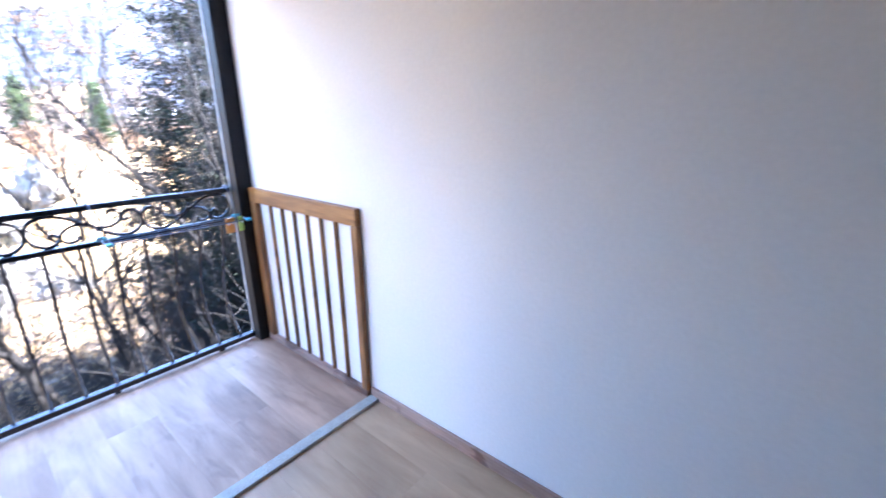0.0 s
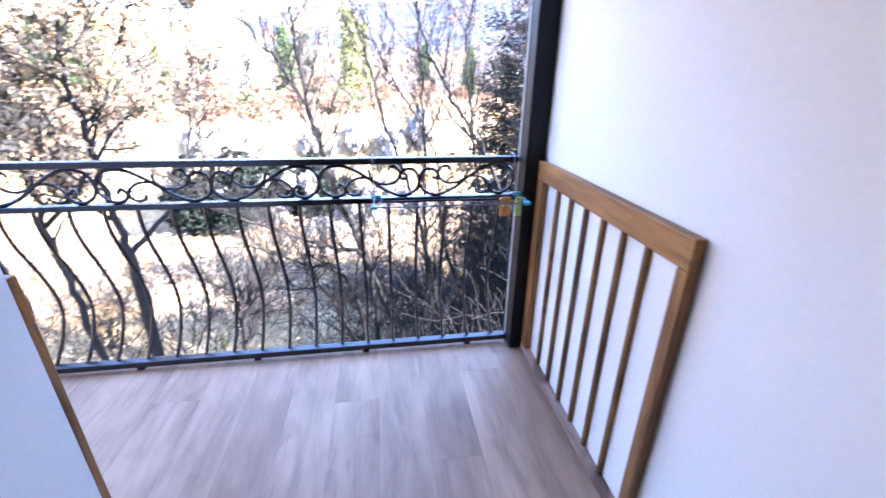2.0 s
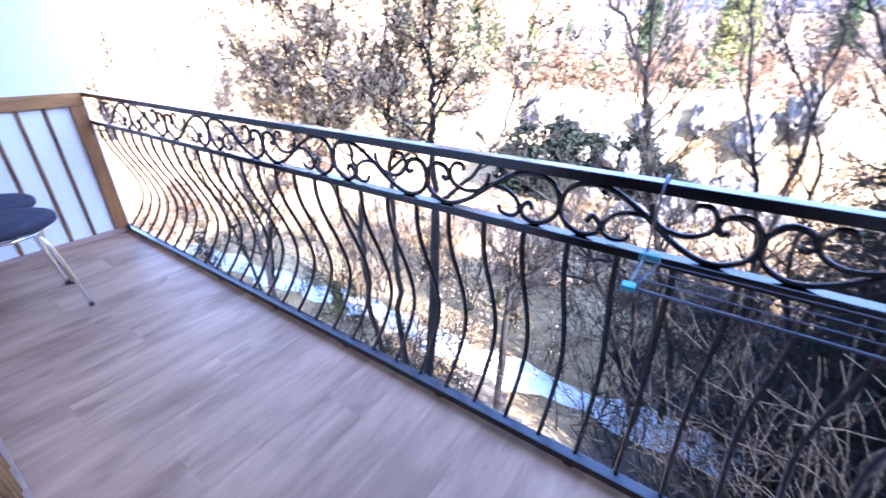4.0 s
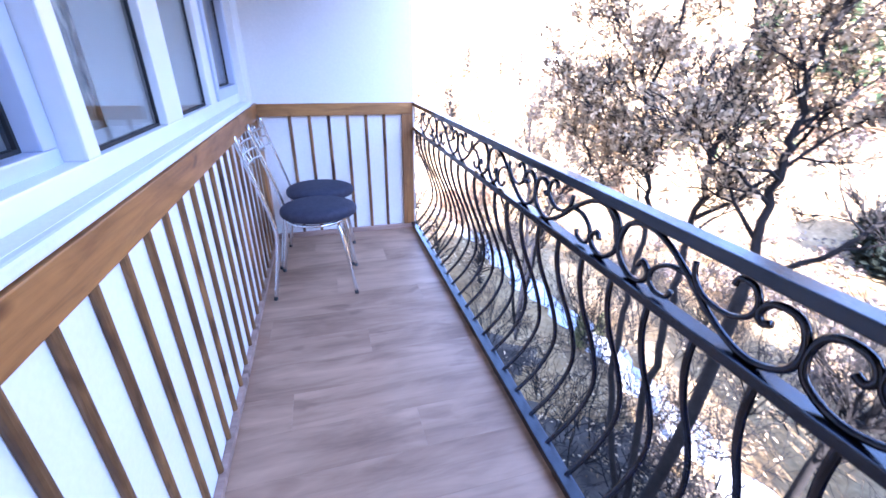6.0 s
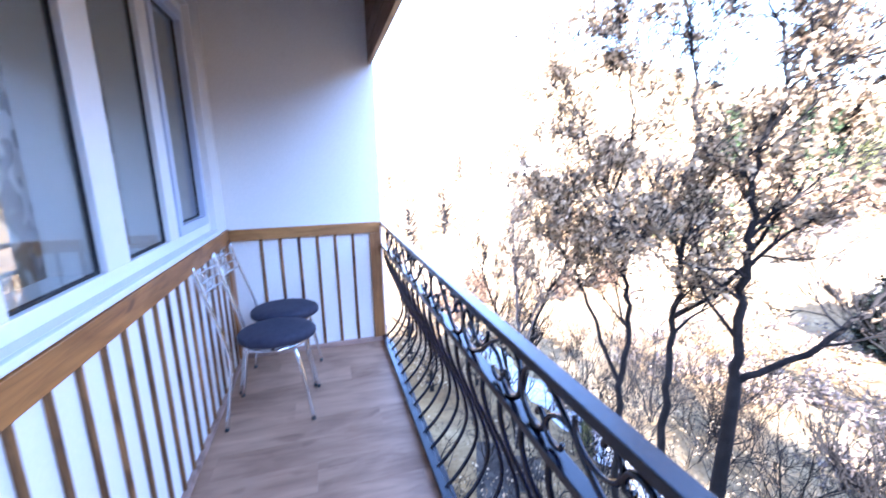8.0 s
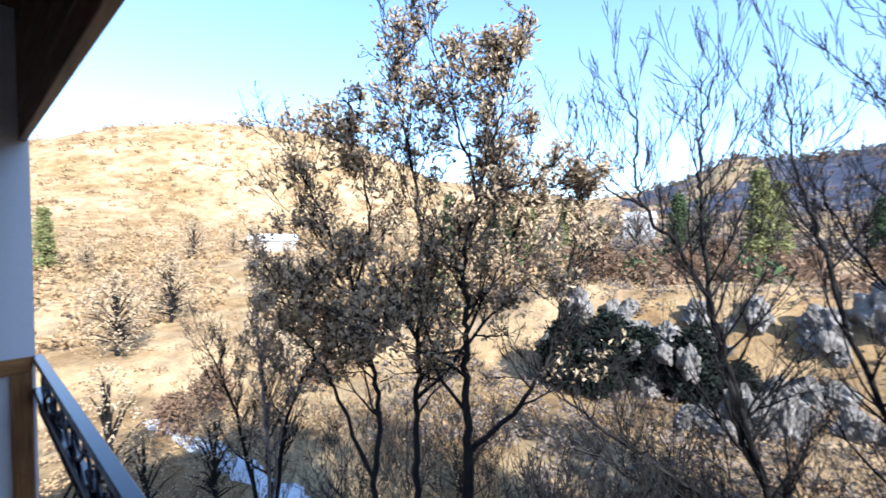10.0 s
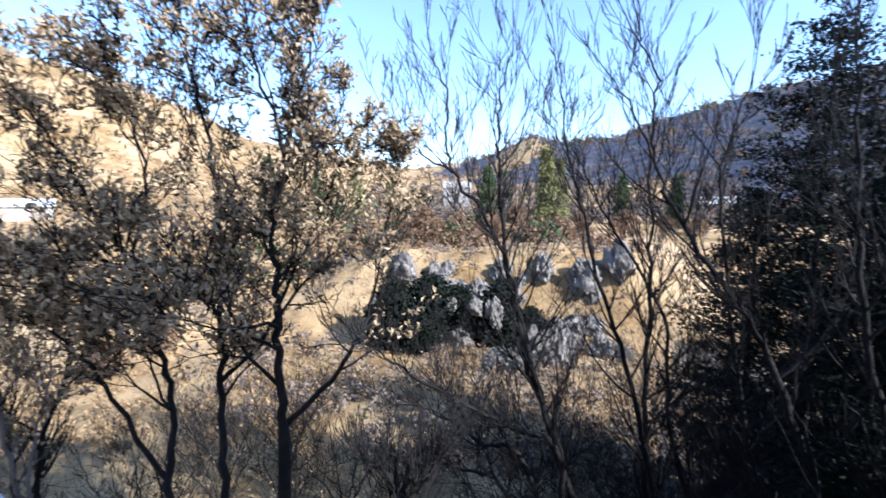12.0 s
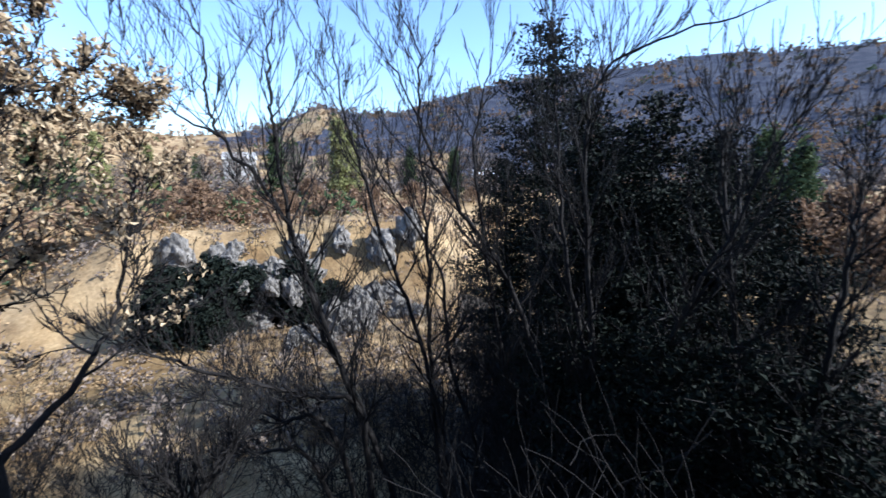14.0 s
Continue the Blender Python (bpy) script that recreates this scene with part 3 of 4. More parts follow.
planks(floor, 0.018, W + 0.005, 0.0, DOOR, DOOR / 7, 1.28, LAMINATE, 0.47)
planks(floor, -0.0145, W + 0.005, DOOR, L, (L - DOOR) / 15, 1.28, LAMINATE, 0.47)
planks(floor_room, -2.6, -0.038, 0.0, DOOR, DOOR / 7, 1.28, ROOM_LAMINATE, 0.47)
planks(floor_room, -4.0, -2.6, 0.0, L, 0.6, 1.4, ROOM_LAMINATE, 0)
planks(floor_room, -2.6, -0.28, DOOR, L, 0.19, 1.28, ROOM_LAMINATE, 0)


# ---- the valley ----
def skyline(az):
    """Height of the skyline in degrees by compass angle from +y towards +x."""
    marks = ((-180, 10), (-60, 11), (0, 7), (5.4, 9.1), (11.8, 11.6), (21, 13.0), (26, 13.4), (32, 12.9), (38, 11.5), (43, 9.9), (48.5, 8.0), (58, 6.2), (69, 4.5), (75, 5.2), (80, 6.5), (84.7, 8.6), (90, 7.9), (95, 7.8), (104.6, 10.6), (111, 11.6), (123, 12.0), (134, 12.2), (143, 11.0), (165, 10), (180, 10))
    for (a, e), (b, f) in zip(marks, marks[1:]):
        if a <= az <= b:
            t = (az - a) / (b - a)
            return e + (f - e) * t
    return 10


def mixed(x, marks):
    for (a, e), (b, f) in zip(marks, marks[1:]):
        if x <= b:
            t = max(0.0, min(1.0, (x - a) / (b - a)))
            return e + (f - e) * t * t * (3 - 2 * t)
    return marks[-1][1]


def ground_height(x, y):
    r = math.hypot(x - 0.9, y - 1.6)
    az = math.degrees(math.atan2(x - 0.9, y - 1.6))
    far = mixed(az, ((-180, 260), (40, 260), (85, 420), (180, 420)))
    top = 1.6 + far * math.tan(radians(skyline(az)))
    east = max(0.0, math.cos(radians(az - 75)))
    cliff = mixed(abs(az - 82), ((0, 1), (16, 1), (30, 0)))
    near = mixed(r, ((0, -5.2), (7, -5.4), (14, -6.2), (24, -7.2), (27, -7.2), (31, -7.2 + 5.2 * cliff + 1.5 * (1 - cliff)), (60, -2.2), (110, 0.0), (far, top), (far * 1.7, top * 0.7), (3000, 0.3 * top)))
    if x < 0:
        near = mixed(-x, ((0, near), (6, max(near, -4.0)), (4000, max(near, -4.0)))) if r < 30 else near
    v = Vector((x, y, 0))
    n1 = noise.fractal(v * 0.012, 1.0, 2.0, 4) * min(4.0, r * 0.022)
    n2 = noise.fractal(v * 0.16, 1.0, 2.0, 4) * min(0.45, 0.02 * r)
    return near + n1 * (0.0 if r < 20 else 1.0) * min(1.0, max(0, (r - 20) / 60)) + n2


def build_ground():
    rings = [0.0] + [1.2 * 1.058 ** i for i in range(140)]
    na = 300
    V, F = [], []
    for r in rings:
        for k in range(na):
            a = 2 * math.pi * k / na
            x, y = 0.9 + r * math.sin(a), 1.6 + r * math.cos(a)
            V.append((x, y, ground_height(x, y)))
    for i in range(len(rings) - 1):
        for k in range(na):
            F.append((i * na + k, i * na + (k + 1) % na, (i + 1) * na + (k + 1) % na, (i + 1) * na + k))
    g = from_lists("ground", V, [f[::-1] for f in F], GROUND)
    # Far right slopes: mountain shade painted in as blue-dark forest.
    g.data.materials.append(SHADED_FOREST)
    # Painted shade: dark ground round the house and below the right-hand trees.
    g.data.materials.append(SHADE_GROUND)
    for p in g.data.polygons:
        x, y, _ = p.center
        r, az = math.hypot(x - 0.9, y - 1.6), math.degrees(math.atan2(x - 0.9, y - 1.6))
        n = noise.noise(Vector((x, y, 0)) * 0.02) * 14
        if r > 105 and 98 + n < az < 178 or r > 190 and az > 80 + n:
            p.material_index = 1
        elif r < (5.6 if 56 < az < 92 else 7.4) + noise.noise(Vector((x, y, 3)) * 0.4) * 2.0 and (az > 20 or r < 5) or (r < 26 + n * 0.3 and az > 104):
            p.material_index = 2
    return g


structure(build_ground(), "dry yellow grass ground rising into hills", "ground")


# ---- trees ----
EYE = Vector((0.85, 1.06, 1.55))


def spot(az, el, d):
    """A place seen from the balcony at a compass angle, a height angle and a level distance."""
    return Vector((EYE.x + d * math.sin(radians(az)), EYE.y + d * math.cos(radians(az)), EYE.z + d * math.tan(radians(el))))


class Wood:
    def __init__(self, seed):
        self.rng = random.Random(seed)
        self.trunk, self.limbs, self.tips, self.wiggle = ([], []), ([], []), [], 0.16

    def jitter(self, k):
        g = self.rng.gauss
        return Vector((g(0, k), g(0, k), g(0, k)))

    def branch(self, p, d, length, r, level, spread=0.55, lift=0.10, wiggle=0.16, bare=False):
        """A limb that bends, thins and divides into finer ones."""
        rng = self.rng
        n = 5 if level > 1 else 4
        pts, radii, dirs = [p.copy()], [r], [d.copy()]
        for i in range(n):
            d = (d + self.jitter(wiggle) + Vector((0, 0, lift))).normalized()
            p = p + d * (length / n)
            pts.append(p)
            radii.append(max(0.0045, r * (1 - 0.72 * (i + 1) / n)))
            dirs.append(d.copy())
        V, F = self.limbs
        tube(V, F, pts, radii, 5 if r > 0.012 else (4 if r > 0.005 else 3), False)
        if level == 0:
            self.tips.append((p, d))
            self.tips.append((pts[n // 2], d))
            return
        count = rng.randint(4, 5) if level > 1 else rng.randint(3, 4)
        for k in range(count):
            i = rng.randint(1, n)
            side = (self.jitter(1.0)).normalized()
            nd = (dirs[i] + side * spread * rng.uniform(0.7, 1.5)).normalized()
            self.branch(pts[i], nd, length * rng.uniform(0.42, 0.68), radii[i] * 0.72, level - 1, spread, lift, wiggle)

    def stem(self, line, r0, r1, limbs, size, level, start=0.3, spread=0.6, lift=0.10):
        pts = smooth_line(line, 6)
        for i in range(1, len(pts) - 1):
            pts[i] = pts[i] + self.jitter(0.02)
        n = len(pts)
        radii = [r0 + (r1 - r0) * (i / (n - 1)) ** 0.8 for i in range(n)]
        tube(*self.trunk, pts, radii, 8, False)
        for k in range(limbs):
            t = start + (1 - start) * (k + self.rng.random()) / limbs
            i = min(n - 2, int(t * (n - 1)))
            along = (pts[i + 1] - pts[i]).normalized()
            out = self.jitter(1.0)
            out.z = abs(out.z) * 0.4
            nd = (along * 0.75 + out.normalized() * 0.9).normalized()
            self.branch(pts[i], nd, size * (1.15 - 0.55 * t) * self.rng.uniform(0.7, 1.25), radii[i] * 0.55, level, spread, lift, self.wiggle)
        self.branch(pts[-1], (pts[-1] - pts[-2]).normalized(), size * 0.7, r1, level, spread, lift, self.wiggle)


def foliage(tips, rng, per_tip, size, scatter, keep=lambda p: True, flat=0.0):
    """Small folded leaves in clusters round the ends of twigs."""
    V, F = [], []
    for p, d in tips:
        if not keep(p):
            continue
        for _ in range(per_tip):
            c = p + Vector((rng.gauss(0, scatter), rng.gauss(0, scatter), rng.gauss(0, scatter * 0.8)))
            a = Vector((rng.gauss(0, 1), rng.gauss(0, 1), rng.gauss(0, 1 - flat) - 0.3)).normalized()
            b = a.orthogonal().normalized()
            b = (b * math.cos(w := rng.uniform(0, 6.3)) + a.cross(b) * math.sin(w)).normalized()
            up = a.cross(b) * 0.25
            s = size * rng.uniform(0.6, 1.35)
            k = len(V)
            V += [c - a * s * 0.5, c + b * s * 0.26 + up * s, c + a * s * 0.5, c - b * s * 0.26 + up * s]
            F += [(k, k + 1, k + 2), (k, k + 2, k + 3)]
    return V, F


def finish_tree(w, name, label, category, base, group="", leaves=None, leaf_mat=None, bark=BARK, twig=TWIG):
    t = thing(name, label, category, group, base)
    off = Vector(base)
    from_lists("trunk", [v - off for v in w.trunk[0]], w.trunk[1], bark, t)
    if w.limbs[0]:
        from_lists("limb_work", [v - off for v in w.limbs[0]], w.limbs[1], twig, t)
    if leaves and leaves[0]:
        from_lists("foliage", [v - off for v in leaves[0]], leaves[1], leaf_mat, t, "", False)
    return t


# the many-stemmed tree with withered leaves close to the balcony
A = Wood(11)
root = spot(48, 0, 4.3)
root.z = ground_height(root.x, root.y) - 0.15
tube(*A.trunk, smooth_line([root, spot(51.5, -46, 4.2), spot(52.5, -32, 4.3), spot(52.6, -27.0, 4.4)], 4), [0.085 - 0.0027 * k for k in range(13)], 8, False)
A.stem([spot(52.6, -27.3, 4.4), spot(52.4, -17, 4.6), spot(52.2, -9.8, 4.75), spot(52.1, -1.4, 4.8), spot(53.7, 6, 4.8), spot(52, 13.4, 4.8), spot(48.5, 23, 4.8)], 0.05, 0.010, 19, 0.9, 3, 0.08)
A.stem([spot(53, -27.2, 4.4), spot(59.7, -22, 4.6), spot(63.8, -14.8, 4.9), spot(65.9, -6.6, 5.1), spot(67, 0, 5.3)], 0.036, 0.008, 10, 0.8, 3, 0.25)
A.stem([spot(53.7, 6, 4.8), spot(58.4, 7.4, 5.0), spot(62, 7.6, 5.2), spot(65, 6.8, 5.4)], 0.02, 0.006, 8, 0.6, 3, 0.2)
A.stem([spot(53.7, 6, 4.8), spot(55.6, 12.5, 4.8), spot(57.5, 18, 4.8), spot(58, 23, 4.8)], 0.02, 0.006, 9, 0.6, 3, 0.2)
A.stem([root, spot(45.3, -44, 4.4), spot(45.3, -32, 4.5), spot(45.3, -21.7, 5.0), spot(45.9, -11.4, 5.2), spot(46.2, -2.2, 5.4), spot(45.2, 8.6, 5.4), spot(43.8, 16, 5.4), spot(43.2, 22, 5.4)], 0.055, 0.009, 21, 0.9, 3, 0.36)
A.stem([root, spot(40.5, -44, 4.5), spot(39.4, -32.6, 4.6), spot(40.1, -21.7, 5.2), spot(38.8, -14.4, 5.4), spot(37.1, -6.7, 5.5), spot(34.9, -1.9, 5.6), spot(32.3, 4.5, 5.7), spot(30, 10, 5.8)], 0.05, 0.009, 21, 0.95, 3, 0.34)
A.stem([spot(45.5, -21, 5.0), spot(51.6, -15.1, 5.0), spot(55.4, -6.8, 5.0), spot(58.5, 0, 5.0), spot(60.5, 5, 5.1)], 0.03, 0.008, 9, 0.75, 3, 0.3)
A.stem([spot(39.4, -30, 4.7), spot(34.2, -19.4, 5.2), spot(31.3, -14.1, 5.4), spot(28.5, -7.8, 5.5)], 0.03, 0.008, 8, 0.7, 3, 0.35)
A.stem([spot(37.1, -6.7, 5.5), spot(39, 2, 5.5), spot(38.5, 9, 5.5), spot(37, 13, 5.5)], 0.022, 0.007, 9, 0.7, 3, 0.2)
leavesA = foliage(A.tips, A.rng, 7, 0.068, 0.055, lambda p: p.z > -3.0 and (p.x < 5.0 or p.z > 1.5) and A.rng.random() < (0.26 if p.z < 1.6 else 0.15))
finish_tree(A, "tree", "many-stemmed tree with withered tan leaves below the balcony", "tree", tuple(root), leaves=leavesA, leaf_mat=LEAF_TAN)

# a smaller leafy tree behind it, standing in the sun
A2 = Wood(12)
root = spot(26, 0, 9.0)
root.z = ground_height(root.x, root.y) - 0.15
A2.stem([root, spot(26, -28, 9.0), spot(25.5, -20, 9.0), spot(25, -14, 9.0), spot(24.5, -9, 9.0)], 0.05, 0.010, 12, 0.9, 3, 0.3)
A2.stem([root, spot(27, -26, 9.0), spot(29, -18, 9.1), spot(30, -13, 9.2)], 0.04, 0.010, 9, 0.8, 3, 0.3)
leavesA2 = foliage(A2.tips, A2.rng, 5, 0.08, 0.06, lambda p: A2.rng.random() < 0.12)
# Pale bark and twigs put the sunlight on this tree into its colour.
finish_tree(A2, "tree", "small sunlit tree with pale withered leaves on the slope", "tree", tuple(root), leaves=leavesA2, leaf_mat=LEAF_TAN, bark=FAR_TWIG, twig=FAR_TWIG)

# bare trees in front of the meadow
def bare_tree(seed, stems, label, name="tree", group="bare trees", size=1.15, leaf=0, fork=()):
    w = Wood(seed)
    w.wiggle = 0.09
    r = spot(*stems[0][0])
    r.z = ground_height(r.x, r.y) - 0.15
    for line in stems:
        pts = [r] + [spot(*p) for p in line[1:]]
        w.stem(pts, 0.060, 0.009, 25, size * 1.05, 2, 0.2, 0.42, 0.14)
    for line in fork:
        w.stem([spot(*p) for p in line], 0.018, 0.006, 9, size * 0.8, 2, 0.1, 0.5, 0.13)
    lv = foliage(w.tips, w.rng, leaf, 0.06, 0.05, lambda p: w.rng.random() < 0.5) if leaf else None
    return finish_tree(w, name, label, "tree", tuple(r), group, lv, LEAF_TAN)


bare_tree(21, [[(96, 0, 6.4), (94.8, -41, 6.4), (90.3, -30.8, 6.4), (86.1, -22.1, 6.4), (84, -14.6, 6.4), (82, -7.1, 6.4), (78.8, -0.6, 6.4), (75.2, 4.1, 6.4), (74.3, 7.9, 6.4), (74.4, 13.8, 6.4), (72.6, 18, 6.4)],
               [(96, 0, 6.4), (94, -39, 6.3), (89, -29, 6.3), (84.6, -15, 6.4), (82.4, -7.1, 6.4), (81.4, 3.6, 6.4), (81.1, 8.3, 6.4), (81.6, 14.5, 6.4), (82.9, 19.3, 6.4)]],
          "bare many-stemmed tree with fine upright twigs", fork=[[(75.2, 4.1, 6.4), (70.3, 7, 6.4), (67.6, 10.2, 6.4), (65.2, 13.6, 6.4)]])
bare_tree(22, [[(104, 0, 6.7), (103.5, -41, 6.7), (100.3, -25.7, 6.7), (95.8, -13.7, 6.7), (92.3, -1.4, 6.7), (89.8, 7.2, 6.7), (88.9, 16.3, 6.7)],
               [(104, 0, 6.7), (101.5, -38, 6.9), (100.7, -25.7, 6.9), (100.5, -11.4, 6.9), (100.2, -6, 6.9), (99.1, 7.3, 6.9), (94.5, 15.5, 6.9)],
               [(104, 0, 6.7), (107.5, -38, 7.2), (103.5, -25.7, 7.2), (102, -13.7, 7.2), (95.2, -2.1, 7.2), (91.7, 5.2, 7.2)]], "tall bare tree with slender upright stems")
bare_tree(27, [[(122, 0, 6.6), (120.1, -33.8, 6.6), (114.9, -21.6, 6.6), (110, -12.1, 6.6), (104.5, -4.5, 6.6), (101.5, 1.5, 6.6), (99.7, 7.3, 6.6), (99.5, 15.3, 6.6), (96.8, 20, 6.6)],
               [(122, 0, 6.6), (116, -36, 6.9), (111, -24, 7.0), (108, -8, 7.0), (107, 4, 7.0), (109, 13, 7.0)]], "bare tree with long bending limbs above the slope")
bare_tree(23, [[(126, 0, 6.4), (125.1, -38.7, 6.4), (123.1, -21.5, 6.4), (121.3, -0.2, 6.4), (121.9, 10, 6.4), (127, 13.5, 6.4), (136.5, 15.1, 6.4)],
               [(126, 0, 6.4), (123, -28, 6.4), (119, -10, 6.5), (117.5, 6, 6.6), (116.5, 17, 6.7)],
               [(126, 0, 6.4), (131, -25, 6.2), (137, -8, 6.3), (141, 4, 6.4)]], "bare dark tree on the shaded slope")
bare_tree(24, [[(92, 0, 6.1), (90.4, -32, 6.2), (84, -29, 6.0), (78.4, -27, 6.0), (70.2, -23.1, 6.0), (65.3, -20.1, 6.0), (62, -17.5, 6.0)],
               [(92, 0, 6.1), (86, -33, 6.3), (80, -31, 6.4), (74, -28, 6.6), (69, -26.5, 6.6)],
               [(92, 0, 6.1), (83, -36, 6.2), (77, -34, 6.4), (72, -33, 6.6)]], "low spreading bare tree on the slope", size=0.75)
bare_tree(25, [[(26, 0, 9.5), (26, -26, 9.5), (25.5, -16, 9.6), (25, -9, 9.6)],
               [(26, 0, 9.5), (28, -24, 9.4), (31, -17, 9.4), (33, -13, 9.4)],
               [(26, 0, 9.5), (23, -24, 9.6), (21, -17, 9.6), (19, -12, 9.6)]], "thin young tree with few tan leaves", size=0.8, leaf=1)
bare_tree(26, [[(144, 0, 6.4), (145.2, -32.3, 6.4), (146.4, -21.2, 6.4), (146.8, -11.3, 6.4), (147.1, -4.8, 6.4), (147.2, 0, 6.4)],
               [(144, 0, 6.4), (140, -28, 6.4), (138, -14, 6.4), (136, -2, 6.5), (135, 6, 6.5)]], "bare dark tree at the edge of the slope", size=1.0)
bare_tree(28, [[(66, 0, 5.0), (66.5, -40, 5.0), (68, -37.5, 5.0), (66, -34, 5.1), (63, -32, 5.2)],
               [(66, 0, 5.0), (67, -39, 4.9), (70, -36.5, 4.9), (73, -34, 4.9), (74, -31, 5.0)]], "small crooked leafless tree in the grass", size=0.6)


def conifer(seed, az, d, top_el, radius, taper=0.45):
    w = Wood(seed)
    rng = w.rng
    b = spot(az, 0, d)
    b.z = ground_height(b.x, b.y) - 0.1
    top = spot(az, top_el, d)
    tube(*w.trunk, [b, b.lerp(top, 0.5) + w.jitter(0.05), top], [0.11, 0.07, 0.01], 8, False)
    h = top.z - b.z
    V, F = w.limbs
    tips = []
    z = b.z + h * 0.12
    while z < top.z - 0.1:
        t = (z - b.z) / h
        reach = radius * (1 - t) ** taper * rng.uniform(0.7, 1.2) + 0.12
        for k in range(7):
            a = rng.uniform(0, 6.283)
            ln = reach * rng.uniform(0.55, 1.15)
            p0 = Vector((b.x + (top.x - b.x) * t, b.y + (top.y - b.y) * t, z + rng.uniform(-0.1, 0.1)))
            dirv = Vector((math.sin(a), math.cos(a), rng.uniform(-0.15, 0.35)))
            pts = [p0, p0 + dirv * ln * 0.5 + Vector((0, 0, -0.03)), p0 + dirv * ln + Vector((0, 0, 0.05))]
            tube(V, F, pts, [0.012, 0.008, 0.003], 4, False)
            m = max(3, int(ln * 10))
            for q in range(m):
                s = (q + rng.random()) / m
                if s > 0.15:
                    tips.append((p0 + dirv * ln * s + Vector((rng.gauss(0, 0.07), rng.gauss(0, 0.07), rng.gauss(0, 0.04))), dirv))
        z += 0.17
    return finish_tree(w, "conifer", "near-black conifer with the slope's shade in its colour", "tree", tuple(b), "dark conifers",
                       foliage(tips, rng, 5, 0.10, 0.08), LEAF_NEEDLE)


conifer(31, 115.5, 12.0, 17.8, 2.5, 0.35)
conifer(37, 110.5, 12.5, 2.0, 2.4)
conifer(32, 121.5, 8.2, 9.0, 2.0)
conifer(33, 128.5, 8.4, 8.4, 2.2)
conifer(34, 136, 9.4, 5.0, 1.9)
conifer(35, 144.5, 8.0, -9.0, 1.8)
# Extra conifers added to fill the black shade at the lower right.
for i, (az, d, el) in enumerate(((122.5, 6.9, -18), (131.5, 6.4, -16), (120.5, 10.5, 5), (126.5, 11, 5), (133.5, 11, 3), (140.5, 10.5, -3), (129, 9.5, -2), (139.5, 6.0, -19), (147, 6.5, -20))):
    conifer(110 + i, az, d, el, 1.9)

# ---- undergrowth ----
def undergrowth():
    w = Wood(41)
    rng = w.rng
    for k in range(400):
        az = rng.uniform(22, 100) if k % 12 < 1 else rng.uniform(99, 154)
        if 92 < az < 112 and k % 6:
            continue
        d = rng.uniform(4.6, 13) if az < 95 else rng.uniform(4.2, 11)
        b = spot(az, 0, d)
        b.z = ground_height(b.x, b.y) - 0.05
        tall = rng.uniform(0.8, 2.4) * (1.25 if az > 98 else 0.8)
        for s in range(rng.randint(3, 5)):
            dirv = (Vector((0, 0, 1)) + w.jitter(0.35)).normalized()
            w.branch(b + w.jitter(0.15), dirv, tall * rng.uniform(0.6, 1.1), 0.017, 2, 0.6, 0.05, 0.18)
    for k in range(45):
        az, d = rng.uniform(10, 60), rng.uniform(4.4, 8.2)
        b = spot(az, 0, d)
        b.z = ground_height(b.x, b.y) - 0.05
        for s in range(4):
            w.branch(b + w.jitter(0.25), (Vector((0, 0, 0.8)) + w.jitter(0.45)).normalized(), rng.uniform(0.5, 1.3), 0.013, 2, 0.7, 0.03, 0.2)
    for k in range(60):
        az, d = rng.uniform(70, 102), rng.uniform(8.2, 15)
        b = spot(az, 0, d)
        b.z = ground_height(b.x, b.y) - 0.05
        for s in range(3):
            w.branch(b + w.jitter(0.3), (Vector((0, 0, 0.7)) + w.jitter(0.5)).normalized(), rng.uniform(0.6, 1.4), 0.014, 2, 0.7, 0.02, 0.2)
    for k in range(40):
        az, d = rng.uniform(82, 118), rng.uniform(4.8, 9.5)
        b = spot(az, 0, d)
        b.z = ground_height(b.x, b.y) - 0.05
        tall = rng.uniform(1.1, 2.6)
        for s in range(4):
            w.branch(b + w.jitter(0.2), (Vector((0, 0, 1.0)) + w.jitter(0.4)).normalized(), tall * rng.uniform(0.6, 1.1), 0.016, 2, 0.6, 0.04, 0.16)
    return w


ug = undergrowth()
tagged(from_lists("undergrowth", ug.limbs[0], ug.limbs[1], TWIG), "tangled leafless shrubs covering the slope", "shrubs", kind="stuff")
lv = foliage(ug.tips, ug.rng, 1, 0.07, 0.08, lambda p: p.y > 2.5 and ug.rng.random() < 0.35)
tagged(from_lists("shrub_leaves", lv[0], lv[1], LEAF_TAN, smooth=False), "sparse withered leaves on the shrubs", "leaves", kind="stuff")


# ---- saplings filling the slope ----
def sapling(seed, height):
    w = Wood(seed)
    for k in range(4):
        a = k * 1.6 + w.rng.uniform(-0.4, 0.4)
        lean = Vector((math.cos(a), math.sin(a), 0))
        w.stem([Vector((0, 0, -0.1)), lean * 0.12 * height + Vector((0, 0, 0.35 * height)), lean * 0.3 * height + Vector((0, 0, 0.68 * height)), lean * 0.38 * height + Vector((0, 0, height))],
               0.028, 0.008, 11, 0.36 * height, 2, 0.12, 0.55, 0.10)
    return finish_tree(w, "sapling", "leafless grey sapling with tangled twigs", "sapling", (0, 0, 0), "bare saplings of the slope")


